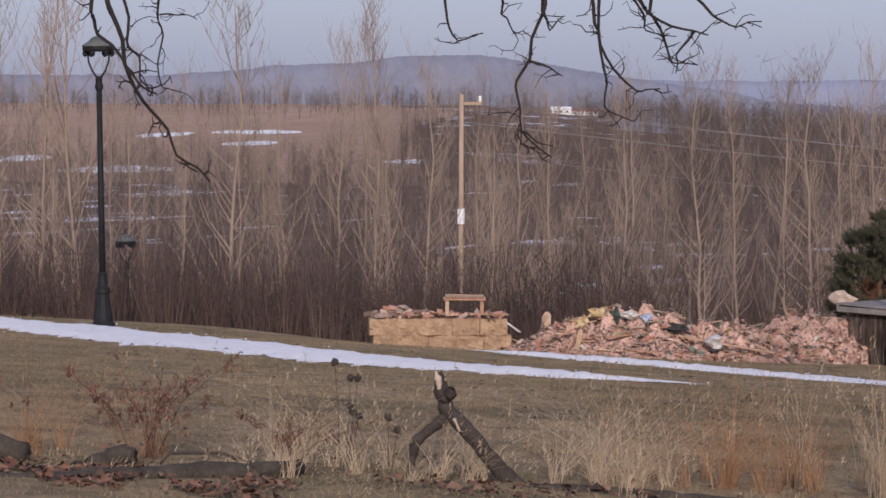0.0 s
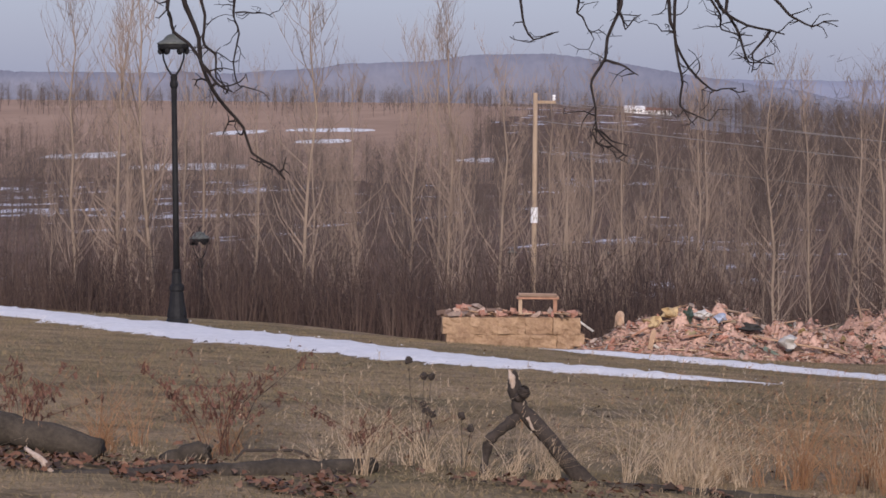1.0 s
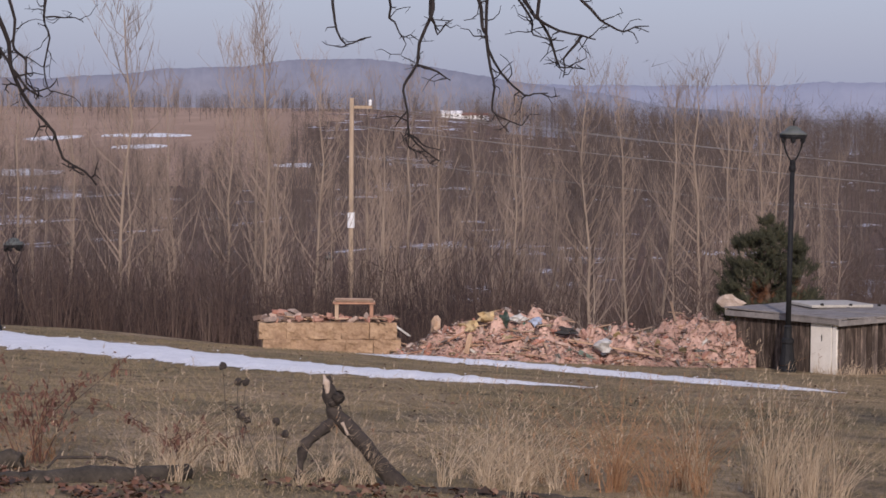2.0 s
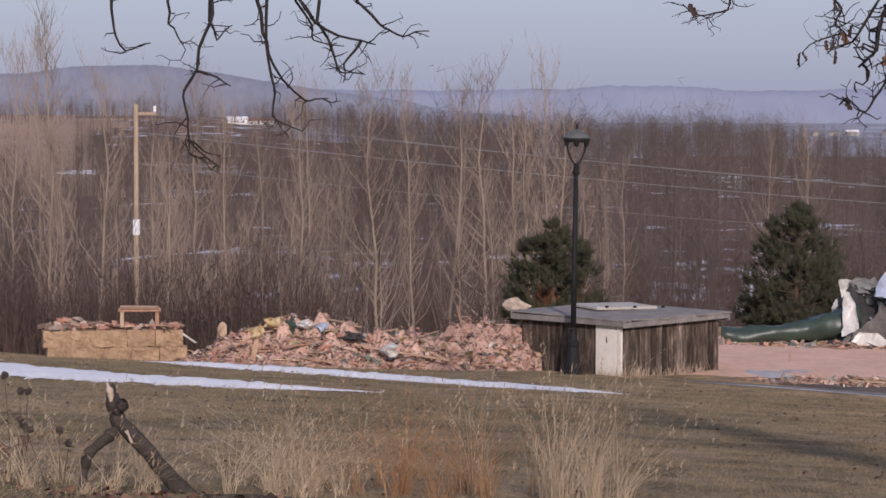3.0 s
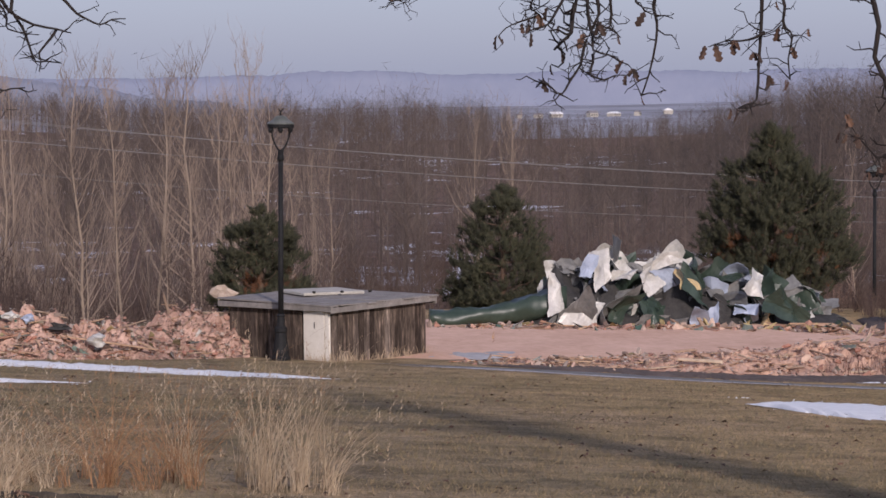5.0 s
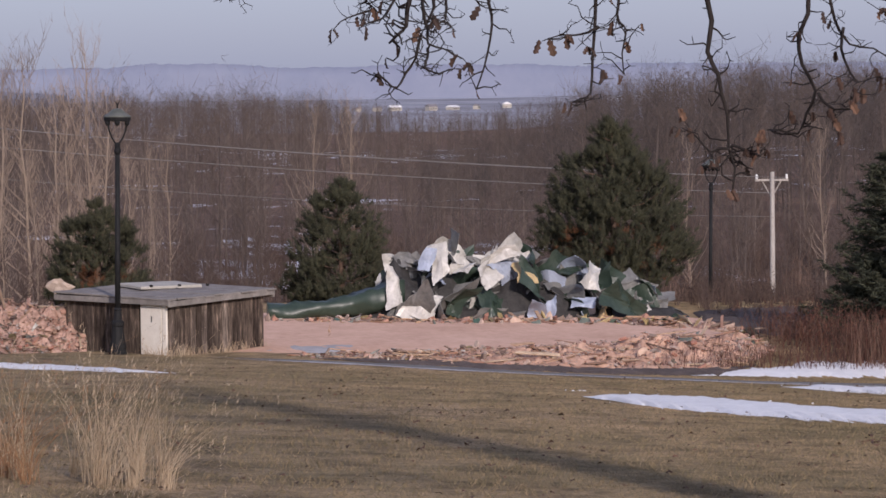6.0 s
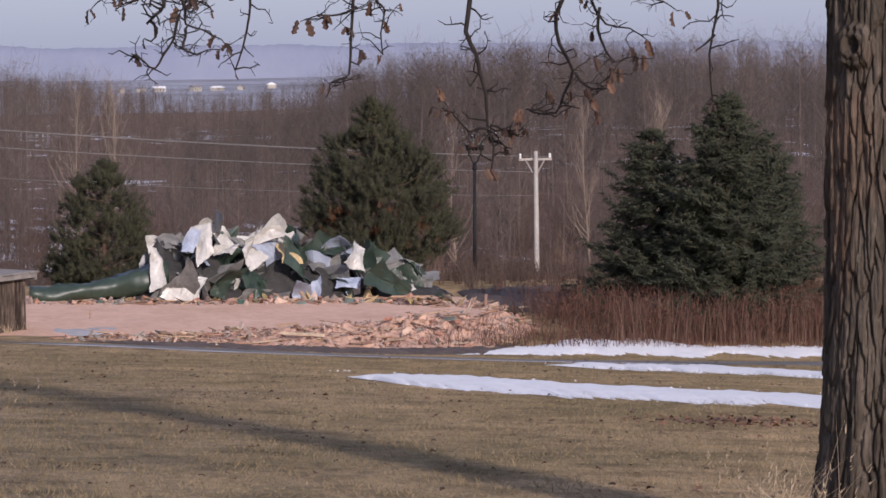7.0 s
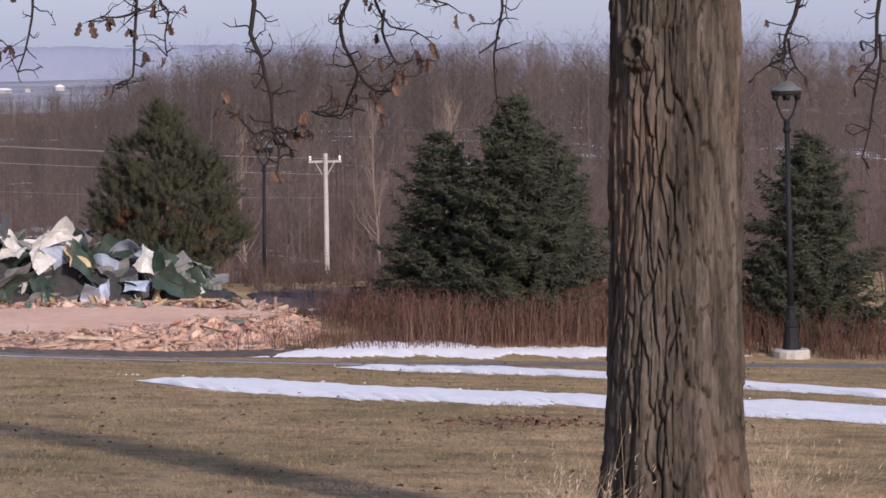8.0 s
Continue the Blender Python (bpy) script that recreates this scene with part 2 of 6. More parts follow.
# ---- the ground, one sheet to the horizon ----
def build_ground():
    bearings = [-180 + 6 * k for k in range(24)] + [-36 + 0.35 * k for k in range(206)] + [36.1 + 6 * k for k in range(24)]
    radii = [0.0] + [1.5 * 1.022 ** k for k in range(368)]
    radii = [r for r in radii if r < 4500] + [4700]
    verts, faces, zone = [], [], []
    n = len(bearings)
    for r in radii:
        for b in bearings:
            x, y = r * math.sin(radians(b)), r * math.cos(radians(b))
            z = ground_height(x, y)
            verts.append((x, y, z))
    for i in range(len(radii) - 1):
        for k in range(n):
            a, b = i * n + k, i * n + (k + 1) % n
            faces.append((a, b, b + n, a + n))
            x, y, z = verts[a + n]
            beyond = y - brow(x)
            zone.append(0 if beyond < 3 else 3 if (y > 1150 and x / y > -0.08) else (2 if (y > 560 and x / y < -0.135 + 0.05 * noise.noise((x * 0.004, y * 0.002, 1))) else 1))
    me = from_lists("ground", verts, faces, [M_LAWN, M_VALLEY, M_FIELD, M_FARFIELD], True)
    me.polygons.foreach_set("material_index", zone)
    tagged(new("ground", me), "dormant olive-brown winter lawn on a slope above a wooded valley", "ground", kind="structure")


build_ground()

# ---- snow, path, slab ----
SNOW_SPINES = []


def drape(name, spine, material, label, category, lift=0.045, seed=1, ragged=0.25, steps=90, across=7, kind="structure"):
    """A strip of snow or paving laid over the ground. spine: (x, y, width), the width measured away from the viewer."""
    xs = np.array([p[0] for p in spine])
    SNOW_SPINES.append(spine)
    verts, faces = [], []
    for i in range(steps + 1):
        x = xs[0] + (xs[-1] - xs[0]) * i / steps
        y = float(np.interp(x, xs, [p[1] for p in spine]))
        w = float(np.interp(x, xs, [p[2] for p in spine]))
        w *= min(1.0, 0.02 + (9 * min(i, steps - i) / steps) ** 0.8)
        w_rough = min(0.5, 0.20 * w) if ragged > 0.1 else 0.05
        lo = y - w / 2 + ragged * w * noise.noise((x * 1.3, seed, 0)) + 1.3 * w_rough * noise.noise((x * 2.6, seed, 5)) + 1.3 * w_rough * noise.noise((x * 9, seed, 7)) + 0.8 * w_rough * noise.noise((x * 23, seed, 8))
        hi = y + w / 2 + ragged * w * noise.noise((x * 1.1, seed, 9)) + w_rough * noise.noise((x * 3, seed, 2)) + 0.8 * w_rough * noise.noise((x * 11, seed, 3))
        hi = max(hi, lo + 0.05)
        for k in range(across + 1):
            f = k / across
            yy = lo + (hi - lo) * f
            crown = lift * math.sin(math.pi * min(1, max(0, f))) ** 0.4 if 0 < k < across else -0.01
            crown *= min(1.0, w / 1.6) * (1 + 0.45 * noise.noise((x * 2.3, yy * 2.3, seed)) + 0.4 * noise.noise((x * 7, yy * 2, seed)))
            verts.append((x, yy, ground_height(x, yy) + 0.012 + crown))
    n = across + 1
    for i in range(steps):
        for k in range(across):
            a = i * n + k
            faces.append((a, a + n, a + n + 1, a + 1))
    return tagged(new(name, from_lists(name, verts, faces, material, True)), label, category, kind=kind)


drape("snow_strip", [(-16.5, 46.8, 1.5), (-13.19, 44.1, 2.8), (-11.39, 42.4, 4.4), (-9.64, 40.5, 4.6), (-8.26, 39.8, 4.3), (-6.7, 37.8, 3.8), (-5.21, 37.2, 2.5), (-3.57, 36.77, 1.6), (-1.75, 36.7, 0.7)], M_SNOW, "long melting strip of white snow on brown lawn", "snow", seed=1, ragged=0.2, steps=320)
drape("snow_strip", [(-5.9, 44.65, 0.4), (-4.94, 44.21, 1.2), (-3.22, 43.49, 1.6), (-0.68, 41.69, 1.4), (0.53, 41.31, 1.1), (1.5, 40.68, 0.6)], M_SNOW, "thin line of snow along the path edge", "snow", seed=2, ragged=0.2, steps=240)
drape("snow_patch", [(6.3, 35.6, 2.4), (6.7, 34.9, 4.4), (6.98, 34.5, 5.2), (8.05, 33.24, 4.7), (9.0, 31.76, 4.2), (9.79, 30.95, 3.3), (10.43, 30.0, 4.0), (11.46, 28.7, 5.0), (12.6, 27.6, 5.0), (13.6, 26.6, 3.4)], M_SNOW, "broad melting patch of white snow on the lawn", "snow", seed=3, ragged=0.16, steps=300)
drape("snow_patch", [(10.1, 40.89, 0.7), (10.97, 40.24, 2.0), (12.49, 39.51, 2.9), (13.22, 37.6, 3.6), (13.9, 34.6, 4.6), (14.5, 32.1, 3.8), (15.4, 30.5, 2.0)], M_SNOW, "second patch of old snow beside the path", "snow", seed=4, ragged=0.18, steps=220)
drape("snow_bank", [(9.6, 44.6, 0.4), (10.6, 45.2, 0.9), (11.8, 45.7, 1.7), (13.0, 45.7, 1.8), (14.2, 45.5, 1.1), (15.2, 45.4, 1.2), (16.4, 45.2, 0.9), (18.2, 44.9, 0.5)], M_SNOW, "low snow bank at the foot of the weeds", "snow", lift=0.03, seed=5, ragged=0.35, steps=240)
drape("path", [(2.2, 46.6, 0.3), (3.75, 46.0, 0.5), (6.11, 45.0, 0.7), (8.06, 43.9, 0.8), (10.33, 42.7, 0.9), (12.94, 42.5, 1.2), (14.87, 42.6, 1.5), (17.5, 42.0, 1.6), (24, 41.5, 1.6)], M_PATH, "narrow damp asphalt path with icy edges", "path", lift=0.012, seed=6, ragged=0.05, steps=220)
drape("ice_edge", [(2.6, 46.2, 0.2), (4.5, 45.5, 0.25), (6.1, 44.6, 0.25), (8.06, 43.45, 0.3), (10.3, 42.2, 0.3), (13.0, 41.8, 0.3)], M_ICE, "thin rim of grey ice along the path", "ice", lift=0.03, seed=7, ragged=0.3, steps=90)
drape("soil_edge", [(3.9, 46.5, 0.3), (5.0, 46.2, 0.7), (6.5, 45.6, 0.9), (8.5, 45.0, 1.0), (10.0, 45.2, 1.0), (11.0, 46.2, 0.5)], M_SOIL, "dark churned soil at the edge of the slab", "soil", lift=0.05, seed=11, ragged=0.3, steps=140)
drape("soil_patch", [(11.9, 54.6, 2.0), (12.6, 55.2, 6.5), (13.8, 55.4, 8.5), (15.2, 55.4, 8.5), (16.6, 56.2, 6.0), (18.0, 56.5, 1.0)], M_SOIL, "dark churned soil and debris beyond the slab", "soil", lift=0.09, seed=13, ragged=0.2, steps=120, across=14)
drape("ice_sheet", [(3.0, 48.2, 0.6), (3.7, 48.6, 1.6), (4.6, 48.6, 1.4), (5.6, 48.0, 0.7)], M_ICE, "frozen puddle beside the shed", "ice", lift=0.03, seed=8, ragged=0.3, steps=60)
drape("house_slab", [(-5.0, 51.5, 5.0), (0.0, 52.3, 7.5), (4.0, 53.2, 11.0), (8.0, 52.8, 13.0), (10.0, 53.6, 11.5), (11.8, 54.2, 9.0), (13.0, 54.6, 5.0)], M_PAD, "bare house slab covered in pink brick dust", "slab", lift=0.05, seed=9, ragged=0.06, steps=90, across=16)


# ---- street lamps ----
def build_lamp(label, height=4.2):
    lamp = thing("street_lamp", label, "street lamp", group="lamps along the path")
    s = height / 4.2
    part("base", lathe(bmesh.new(), [(0.175, -0.15), (0.175, 0.06), (0.15, 0.09), (0.155, 0.14), (0.125, 0.30), (0.10, 0.50), (0.115, 0.52), (0.115, 0.58), (0.08, 0.62), (0.068, 0.78), (0.078, 0.80), (0.055, 0.84)], 12), M_POSTBLACK, lamp, "flared cast-iron base")
    part("pole", lathe(bmesh.new(), [(0.052, 0.80), (0.048, 1.8), (0.043, 3.62)], 12), M_POSTBLACK, lamp, smooth_shade=True)
    part("collar", lathe(bmesh.new(), [(0.045, 3.56), (0.066, 3.60), (0.066, 3.64), (0.05, 3.68), (0.055, 3.74), (0.03, 3.78)], 12), M_POSTBLACK, lamp)
    for side in (-1, 1):
        vf = ([], [])
        tube(vf, [(side * 0.02, 0, 3.74), (side * 0.10, 0, 3.86), (side * 0.155, 0, 4.0), (side * 0.165, 0, 4.12), (side * 0.155, 0, 4.18)], [0.016] * 5, 6)
        part_lists("yoke_arm", vf, M_POSTBLACK, lamp)
    part("rim", lathe(bmesh.new(), [(0.15, 4.17), (0.225, 4.15), (0.24, 4.18), (0.24, 4.215), (0.22, 4.24), (0.15, 4.24)], 16), M_POSTBLACK, lamp)
    for k in range(6):
        a = math.pi * k / 3 + 0.3
        bm = bmesh.new()
        lathe(bm, [(0.012, 4.07), (0.04, 4.10), (0.045, 4.13), (0.03, 4.17)], 8, (0.20 * math.cos(a), 0.19 * math.sin(a), 0))
        part("bracket", bm, M_POSTBLACK, lamp)
    hood = part("hood", lathe(bmesh.new(), [(0.25, 4.225), (0.245, 4.245), (0.20, 4.275), (0.15, 4.30), (0.125, 4.335), (0.085, 4.365), (0.04, 4.38)], 16), M_COPPER, lamp, "weathered green hood", True)
    vf = ([], [])
    tube(vf, [(0, 0, 4.37), (0, 0, 4.45), (-0.05, 0, 4.52)], [0.018, 0.016, 0.006], 5)
    tube(vf, [(0, 0, 4.44), (0.05, 0, 4.52)], [0.016, 0.006], 5)
    part_lists("finial", vf, M_POSTBLACK, hood)
    lamp.scale = (s, s, s)
    return lamp


lamp = build_lamp("tall black iron street lamp with a green hood on the lawn")
lamp.matrix_basis = pose(*on_ground(-11.6, 44.8), 0, -1.0, 0) @ Matrix.Diagonal((1.04, 1.04, 1.04, 1))
for x, y, lean, size, label in ((0.79, 47.25, 0.8, 0.90, "black iron street lamp in front of the low wooden shed"),
                               (16.35, 73.8, 0.6, 0.99, "black iron street lamp behind the rubble and the pine"),
                               (18.75, 44.6, -1.0, 1.04, "black iron street lamp on a pale concrete footing"),
                               (-15.9, 64.1, -2.2, 0.98, "smaller-looking black street lamp down the hillside"),
                               (-36.8, 159.8, -0.5, 1.0, "far black street lamp among bare trees"),
                               (-20.75, 148.5, 0, 1.0, "far black street lamp among bare trees"),
                               (-16.0, 149.1, 0, 1.0, "far black street lamp among bare trees")):
    c = copy_thing(lamp, pose(*on_ground(x, y), 0, lean, 20 * math.sin(x)))
    c.scale = (size, size, size)
    tagged(c, label)
footing = thing("lamp_footing", "pale concrete footing under a street lamp", "footing", on_ground(18.75, 44.6))
part("block", lathe(bmesh.new(), [(0.30, -0.3), (0.30, 0.13), (0.27, 0.16)], 14), M_CONCRETE, footing)


# ---- utility poles and wires ----
def utility_pole(at, height, material, label, arm_turn, arm_low, thick=1.0, arms=(-1, 1), reach=1.1):
    pole = thing("utility_pole", label, "utility pole", at)
    part("shaft", lathe(bmesh.new(), [(0.15 * thick, -0.5), (0.14 * thick, 1), (0.10 * thick, height)], 10), material, pole, smooth_shade=True)
    bm = bmesh.new()
    mid = reach * sum(arms) / 2
    box(bm, (reach * len(arms), 0.09, 0.10), pose(mid, 0.13, height - arm_low, 0, 0, 0), 0.01)
    part("crossarm", bm, material, pole)
    for k in arms:
        vf = ([], [])
        a = radians(arm_turn)
        if thick > 0.9:
            tube(vf, [(k * 0.6 * reach * math.cos(a), 0.14, height - arm_low), (0, 0.14, height - arm_low - 0.75)], [0.03, 0.03], 4)
            part_lists("brace", vf, M_POLEGREY, pole)
        part("insulator", lathe(bmesh.new(), [(0.03, 0), (0.06, 0.05), (0.04, 0.1), (0.06, 0.15), (0.03, 0.2)], 8, (k * 0.9 * reach * math.cos(a), 0.13, height - arm_low + 0.05)), M_WHITE, pole)
    return pole


P1 = (-12.46, 94.2)
P2 = (29.6, 121.5)
p1z, p2z = ground_height(*P1), ground_height(*P2)
pole_a = utility_pole((*P1, p1z), 1.78 - p1z, M_POLE, "tall weathered brown utility pole with a white marker", 0, 0.3, 0.72, (1,), 0.65)
part("marker", lathe(bmesh.new(), [(0.118, -2.42 - p1z), (0.116, -1.92 - p1z)], 12), M_WHITE, pole_a, "white reflective band")
utility_pole((*P2, p2z), -2.15 - p2z, M_POLEGREY, "pale grey utility pole with crossarm and braces", 0, 0.35, 0.905, (-1, 1), 0.72)


def wire(a, b, sag, r):
    vf = ([], [])
    pts = []
    for i in range(25):
        f = i / 24
        p = Vector(a).lerp(Vector(b), f)
        p.z -= sag * 4 * f * (1 - f)
        pts.append(p)
    tube(vf, pts, [r] * 25, 4)
    ob = part_lists("power_line", vf, M_WIRE)
    tagged(ob, "sagging power line between two wooden poles", "power line", "power lines")


for dx, dz, sag, r in ((-0.6, -0.2, 0.35, 0.009), (0.6, -0.25, 0.42, 0.009), (0.1, -0.9, 0.35, 0.012), (0.1, -1.9, 0.45, 0.007)):
    wire((P1[0] + dx, P1[1] + 0.1, 1.78 + dz), (P2[0] + dx, P2[1] + 0.1, -2.15 + dz), sag, r)


# ---- bare trees ----
def bare_tree(seed, spread=0.5, limbs=58, start=0.18):
    """A slender bare tree one unit high: trunk lists and crown lists."""
    rng = random.Random(seed)
    trunk, crown = ([], []), ([], [])
    pts, rad = [], []
    x = y = 0.0
    for i in range(10):
        f = i / 9
        pts.append(Vector((x, y, f * 0.97)))
        rad.append(0.0066 * (1 - f) ** 0.85 + 0.0006)
        x += rng.uniform(-0.016, 0.016)
        y += rng.uniform(-0.016, 0.016)
    tube(trunk, pts, rad, 6)

    def on_trunk(f):
        g = f / 0.97 * 9
        i = min(8, int(g))
        return pts[i].lerp(pts[i + 1], g - i)

    for k in range(limbs):
        f = start + (0.95 - start) * (k / limbs) ** 0.85
        p = on_trunk(f)
        a = rng.uniform(0, 6.283)
        length = spread * (0.62 - 0.46 * f) * rng.uniform(0.5, 1.2)
        out = Vector((math.cos(a), math.sin(a), 0))
        rise = rng.uniform(1.0, 2.3)
        mid = p + (out + Vector((0, 0, rise * 0.7))).normalized() * length * 0.5
        tip = mid + (out * 0.7 + Vector((0, 0, rise))).normalized() * length * 0.6
        r = 0.0032 * (1.1 - f)
        tube(crown, [p, mid, tip], [r, r * 0.65, 0.0004], 3)
        for j in range(rng.randint(3, 6)):
            g = rng.uniform(0.15, 1.0)
            q = p.lerp(mid, g * 2) if g < 0.5 else mid.lerp(tip, g * 2 - 1)
            d = Vector((rng.uniform(-1, 1), rng.uniform(-1, 1), rng.uniform(0.5, 2.0))).normalized()
            e = q + d * rng.uniform(0.03, 0.09)
            spike(crown, q, e, 0.0007)
            for _ in range(2):
                h = q.lerp(e, rng.uniform(0.3, 0.9))
                spike(crown, h, h + Vector((rng.uniform(-1, 1), rng.uniform(-1, 1), rng.uniform(0.7, 2.2))).normalized() * rng.uniform(0.02, 0.055), 0.0005)
    return trunk, crown


TREES = []
for k, (spread, limbs, start) in enumerate(((0.50, 40, 0.28), (0.36, 44, 0.30), (0.58, 34, 0.32), (0.42, 32, 0.36), (0.66, 30, 0.28))):
    tr, cr = bare_tree(11 + k, spread, limbs, start)
    TREES.append((from_lists("trunk", *tr, M_POPLAR, True), from_lists("crown", *cr, M_TWIGPALE)))


def place_tree(x, y, height, variant, turn, thick=1.0, label="slender bare poplar with pale bark and fine twigs"):
    tree = thing("bare_tree", label, "tree", on_ground(x, y, -0.1), turn, "bare trees below the lawn")
    tree.scale = (height * thick, height * thick, height)
    for name, me in (("trunk", TREES[variant][0]), ("crown", TREES[variant][1])):
        ob = new(name, me)
        ob.parent = tree


rng = random.Random(5)
# bearing (x / y), distance out, height of the top above the eye per metre of distance
POPLARS = ((-0.213, 84, 0.040, 0), (-0.268, 92, 0.046, 2), (-0.281, 100, 0.040, 1), (-0.247, 108, 0.018, 2), (-0.160, 98, 0.038, 1),
           (-0.166, 112, 0.030, 3), (-0.174, 118, 0.024, 0), (-0.146, 90, 0.018, 3), (-0.125, 96, 0.012, 2), (-0.111, 104, 0.014, 0),
           (-0.100, 92, 0.008, 2), (-0.078, 98, 0.013, 3), (-0.068, 112, 0.009, 4), (-0.051, 96, 0.015, 0), (-0.038, 106, 0.014, 1),
           (-0.012, 100, 0.018, 3), (-0.024, 120, 0.012, 2), (0.003, 104, 0.003, 4), (0.009, 118, 0.002, 4), (-0.195, 120, 0.012, 2),
           (-0.230, 126, 0.014, 3), (-0.255, 124, 0.016, 0), (-0.275, 118, 0.030, 1), (-0.295, 96, 0.04, 0), (-0.088, 124, 0.004, 1),
           (0.084, 140, -0.003, 4), (0.098, 150, -0.004, 2), (0.214, 128, -0.017, 4), (0.262, 132, -0.012, 2), (0.285, 135, -0.010, 4), (0.291, 150, -0.012, 2))
for tb, d, up, v in POPLARS:
    x, y = tb * d, d
    top = 1.6 + up * d
    place_tree(x, y, top - ground_height(x, y), v, rng.uniform(0, 360), rng.uniform(0.7, 0.95))
for k in range(60):
    tb, d = rng.uniform(-0.30, 0.035), rng.uniform(74, 150)
    place_tree(tb * d, d, rng.uniform(5, 10.5) + 1.5 * smooth(-0.05, -0.13, tb), rng.randint(0, 4), rng.uniform(0, 360), rng.uniform(0.55, 0.95), "thin bare tree among brown brush")


# ---- woods and brush, beyond counting ----
nr = np.random.default_rng(7)


def woods(name, feet, heights, branches, spread, thick, material, label, twig=0.05, lowest=0.15):
    """Bare trunks with branches as thorns, one mesh."""
    n = len(feet)
    feet, heights = np.asarray(feet, float), np.asarray(heights, float)
    lean = nr.normal(0, 0.03, (n, 2)) * heights[:, None]
    tops = feet + np.column_stack([lean, heights])
    P, Q, R = [feet], [feet + (tops - feet) * 0.97], [thick * heights]
    f = nr.uniform(lowest, 0.9, (n, branches))
    base = feet[:, None, :] + (tops - feet)[:, None, :] * f[:, :, None]
    a = nr.uniform(0, 6.283, (n, branches))
    out = spread * (0.3 + 0.75 * np.sin(np.pi * (0.12 + 0.76 * f))) * heights[:, None] * nr.uniform(0.35, 1.1, (n, branches)) * 0.85
    tip = base + np.stack([np.cos(a) * out, np.sin(a) * out, out * nr.uniform(0.5, 1.5, (n, branches))], -1)
    P.append(base.reshape(-1, 3)), Q.append(tip.reshape(-1, 3)), R.append((thick * 0.38 * (1.1 - f) * heights[:, None]).reshape(-1))
    for _ in range(2):
        g = nr.uniform(0.2, 0.95, (n, branches))[:, :, None]
        b2 = base + (tip - base) * g
        t2 = b2 + nr.normal(0, 1, (n, branches, 3)) * twig * heights[:, None, None] + np.array([0, 0, twig * 0.9]) * heights[:, None, None]
        P.append(b2.reshape(-1, 3)), Q.append(t2.reshape(-1, 3)), R.append(np.repeat(thick * 0.16 * heights, branches))
    P, Q, R = np.concatenate(P), np.concatenate(Q), np.concatenate(R)
    tagged(new(name, spikes_mesh(name, P, Q, R, material)), label, "woods", kind="stuff")


def scatter(n, t0, t1, d0, d1, power=1.0):
    tb = nr.uniform(t0, t1, n)
    d = d0 + (d1 - d0) * nr.uniform(0, 1, n) ** power
    return [(a * b, b, ground_height(a * b, b) - 0.1) for a, b in zip(tb, d)]


f = scatter(860, -0.33, 0.50, 98, 240)
woods("near_woods", f, nr.uniform(4, 9.5, len(f)), 64, 0.26, 0.0050, M_WOODS, "tangle of leafless grey-brown trees in the valley")
def valley_tall(feet):
    """The wood stands lower where the far fields and houses show over it."""
    return np.interp([x / y for x, y, _ in feet], (-0.03, 0.085, 0.12, 0.15, 0.19), (1.0, 1.0, 0.68, 0.68, 1.0))


f = scatter(900, -0.06, 0.50, 180, 600)
woods("middle_woods", f, valley_tall(f) * nr.uniform(8.5, 14.5, len(f)), 46, 0.25, 0.0075, M_WOODS, "dense leafless woodland filling the valley")
f = scatter(980, -0.06, 0.50, 520, 950)
woods("far_woods", f, valley_tall(f) * nr.uniform(12, 18, len(f)), 34, 0.3, 0.011, M_WOODS, "far leafless treeline along the valley")
f = scatter(640, -0.09, 0.15, 950, 1500)
woods("distant_treeline", f, np.interp([x / y for x, y, _ in f], (0.07, 0.125), (1.0, 0.42)) * nr.uniform(10, 17, len(f)), 34, 0.32, 0.011, M_WOODS, "distant leafless treeline below the haze-tinted ridge")
f = scatter(900, 0.12, 0.52, 220, 470)
woods("hill_woods", f, np.interp([x / y for x, y, _ in f], (0.12, 0.15, 0.19, 0.24, 0.30, 0.36, 0.50), (0.55, 0.60, 0.84, 0.88, 0.78, 0.60, 0.52)) * nr.uniform(10.5, 15.5, len(f)), 70, 0.24, 0.0068, M_DARKWOODS, "tall leafless woodland on rising ground")
f = scatter(1150, -0.34, 0.03, 220, 800)
woods("scrub_woods", f, nr.uniform(4, 9.5, len(f)), 40, 0.3, 0.010, M_WOODS, "leafless scrub below the brown field")
f = scatter(520, -0.155, 0.0, 420, 900)
woods("field_edge_woods", f, nr.uniform(7, 12.5, len(f)), 46, 0.27, 0.009, M_WOODS, "leafless woodland beside the brown field")
f = scatter(820, -0.36, 0.0, 1150, 2100)
woods("hedge_woods", f, nr.uniform(6, 14, len(f)), 40, 0.36, 0.012, M_WOODS, "far leafless hedgerow beyond the field")


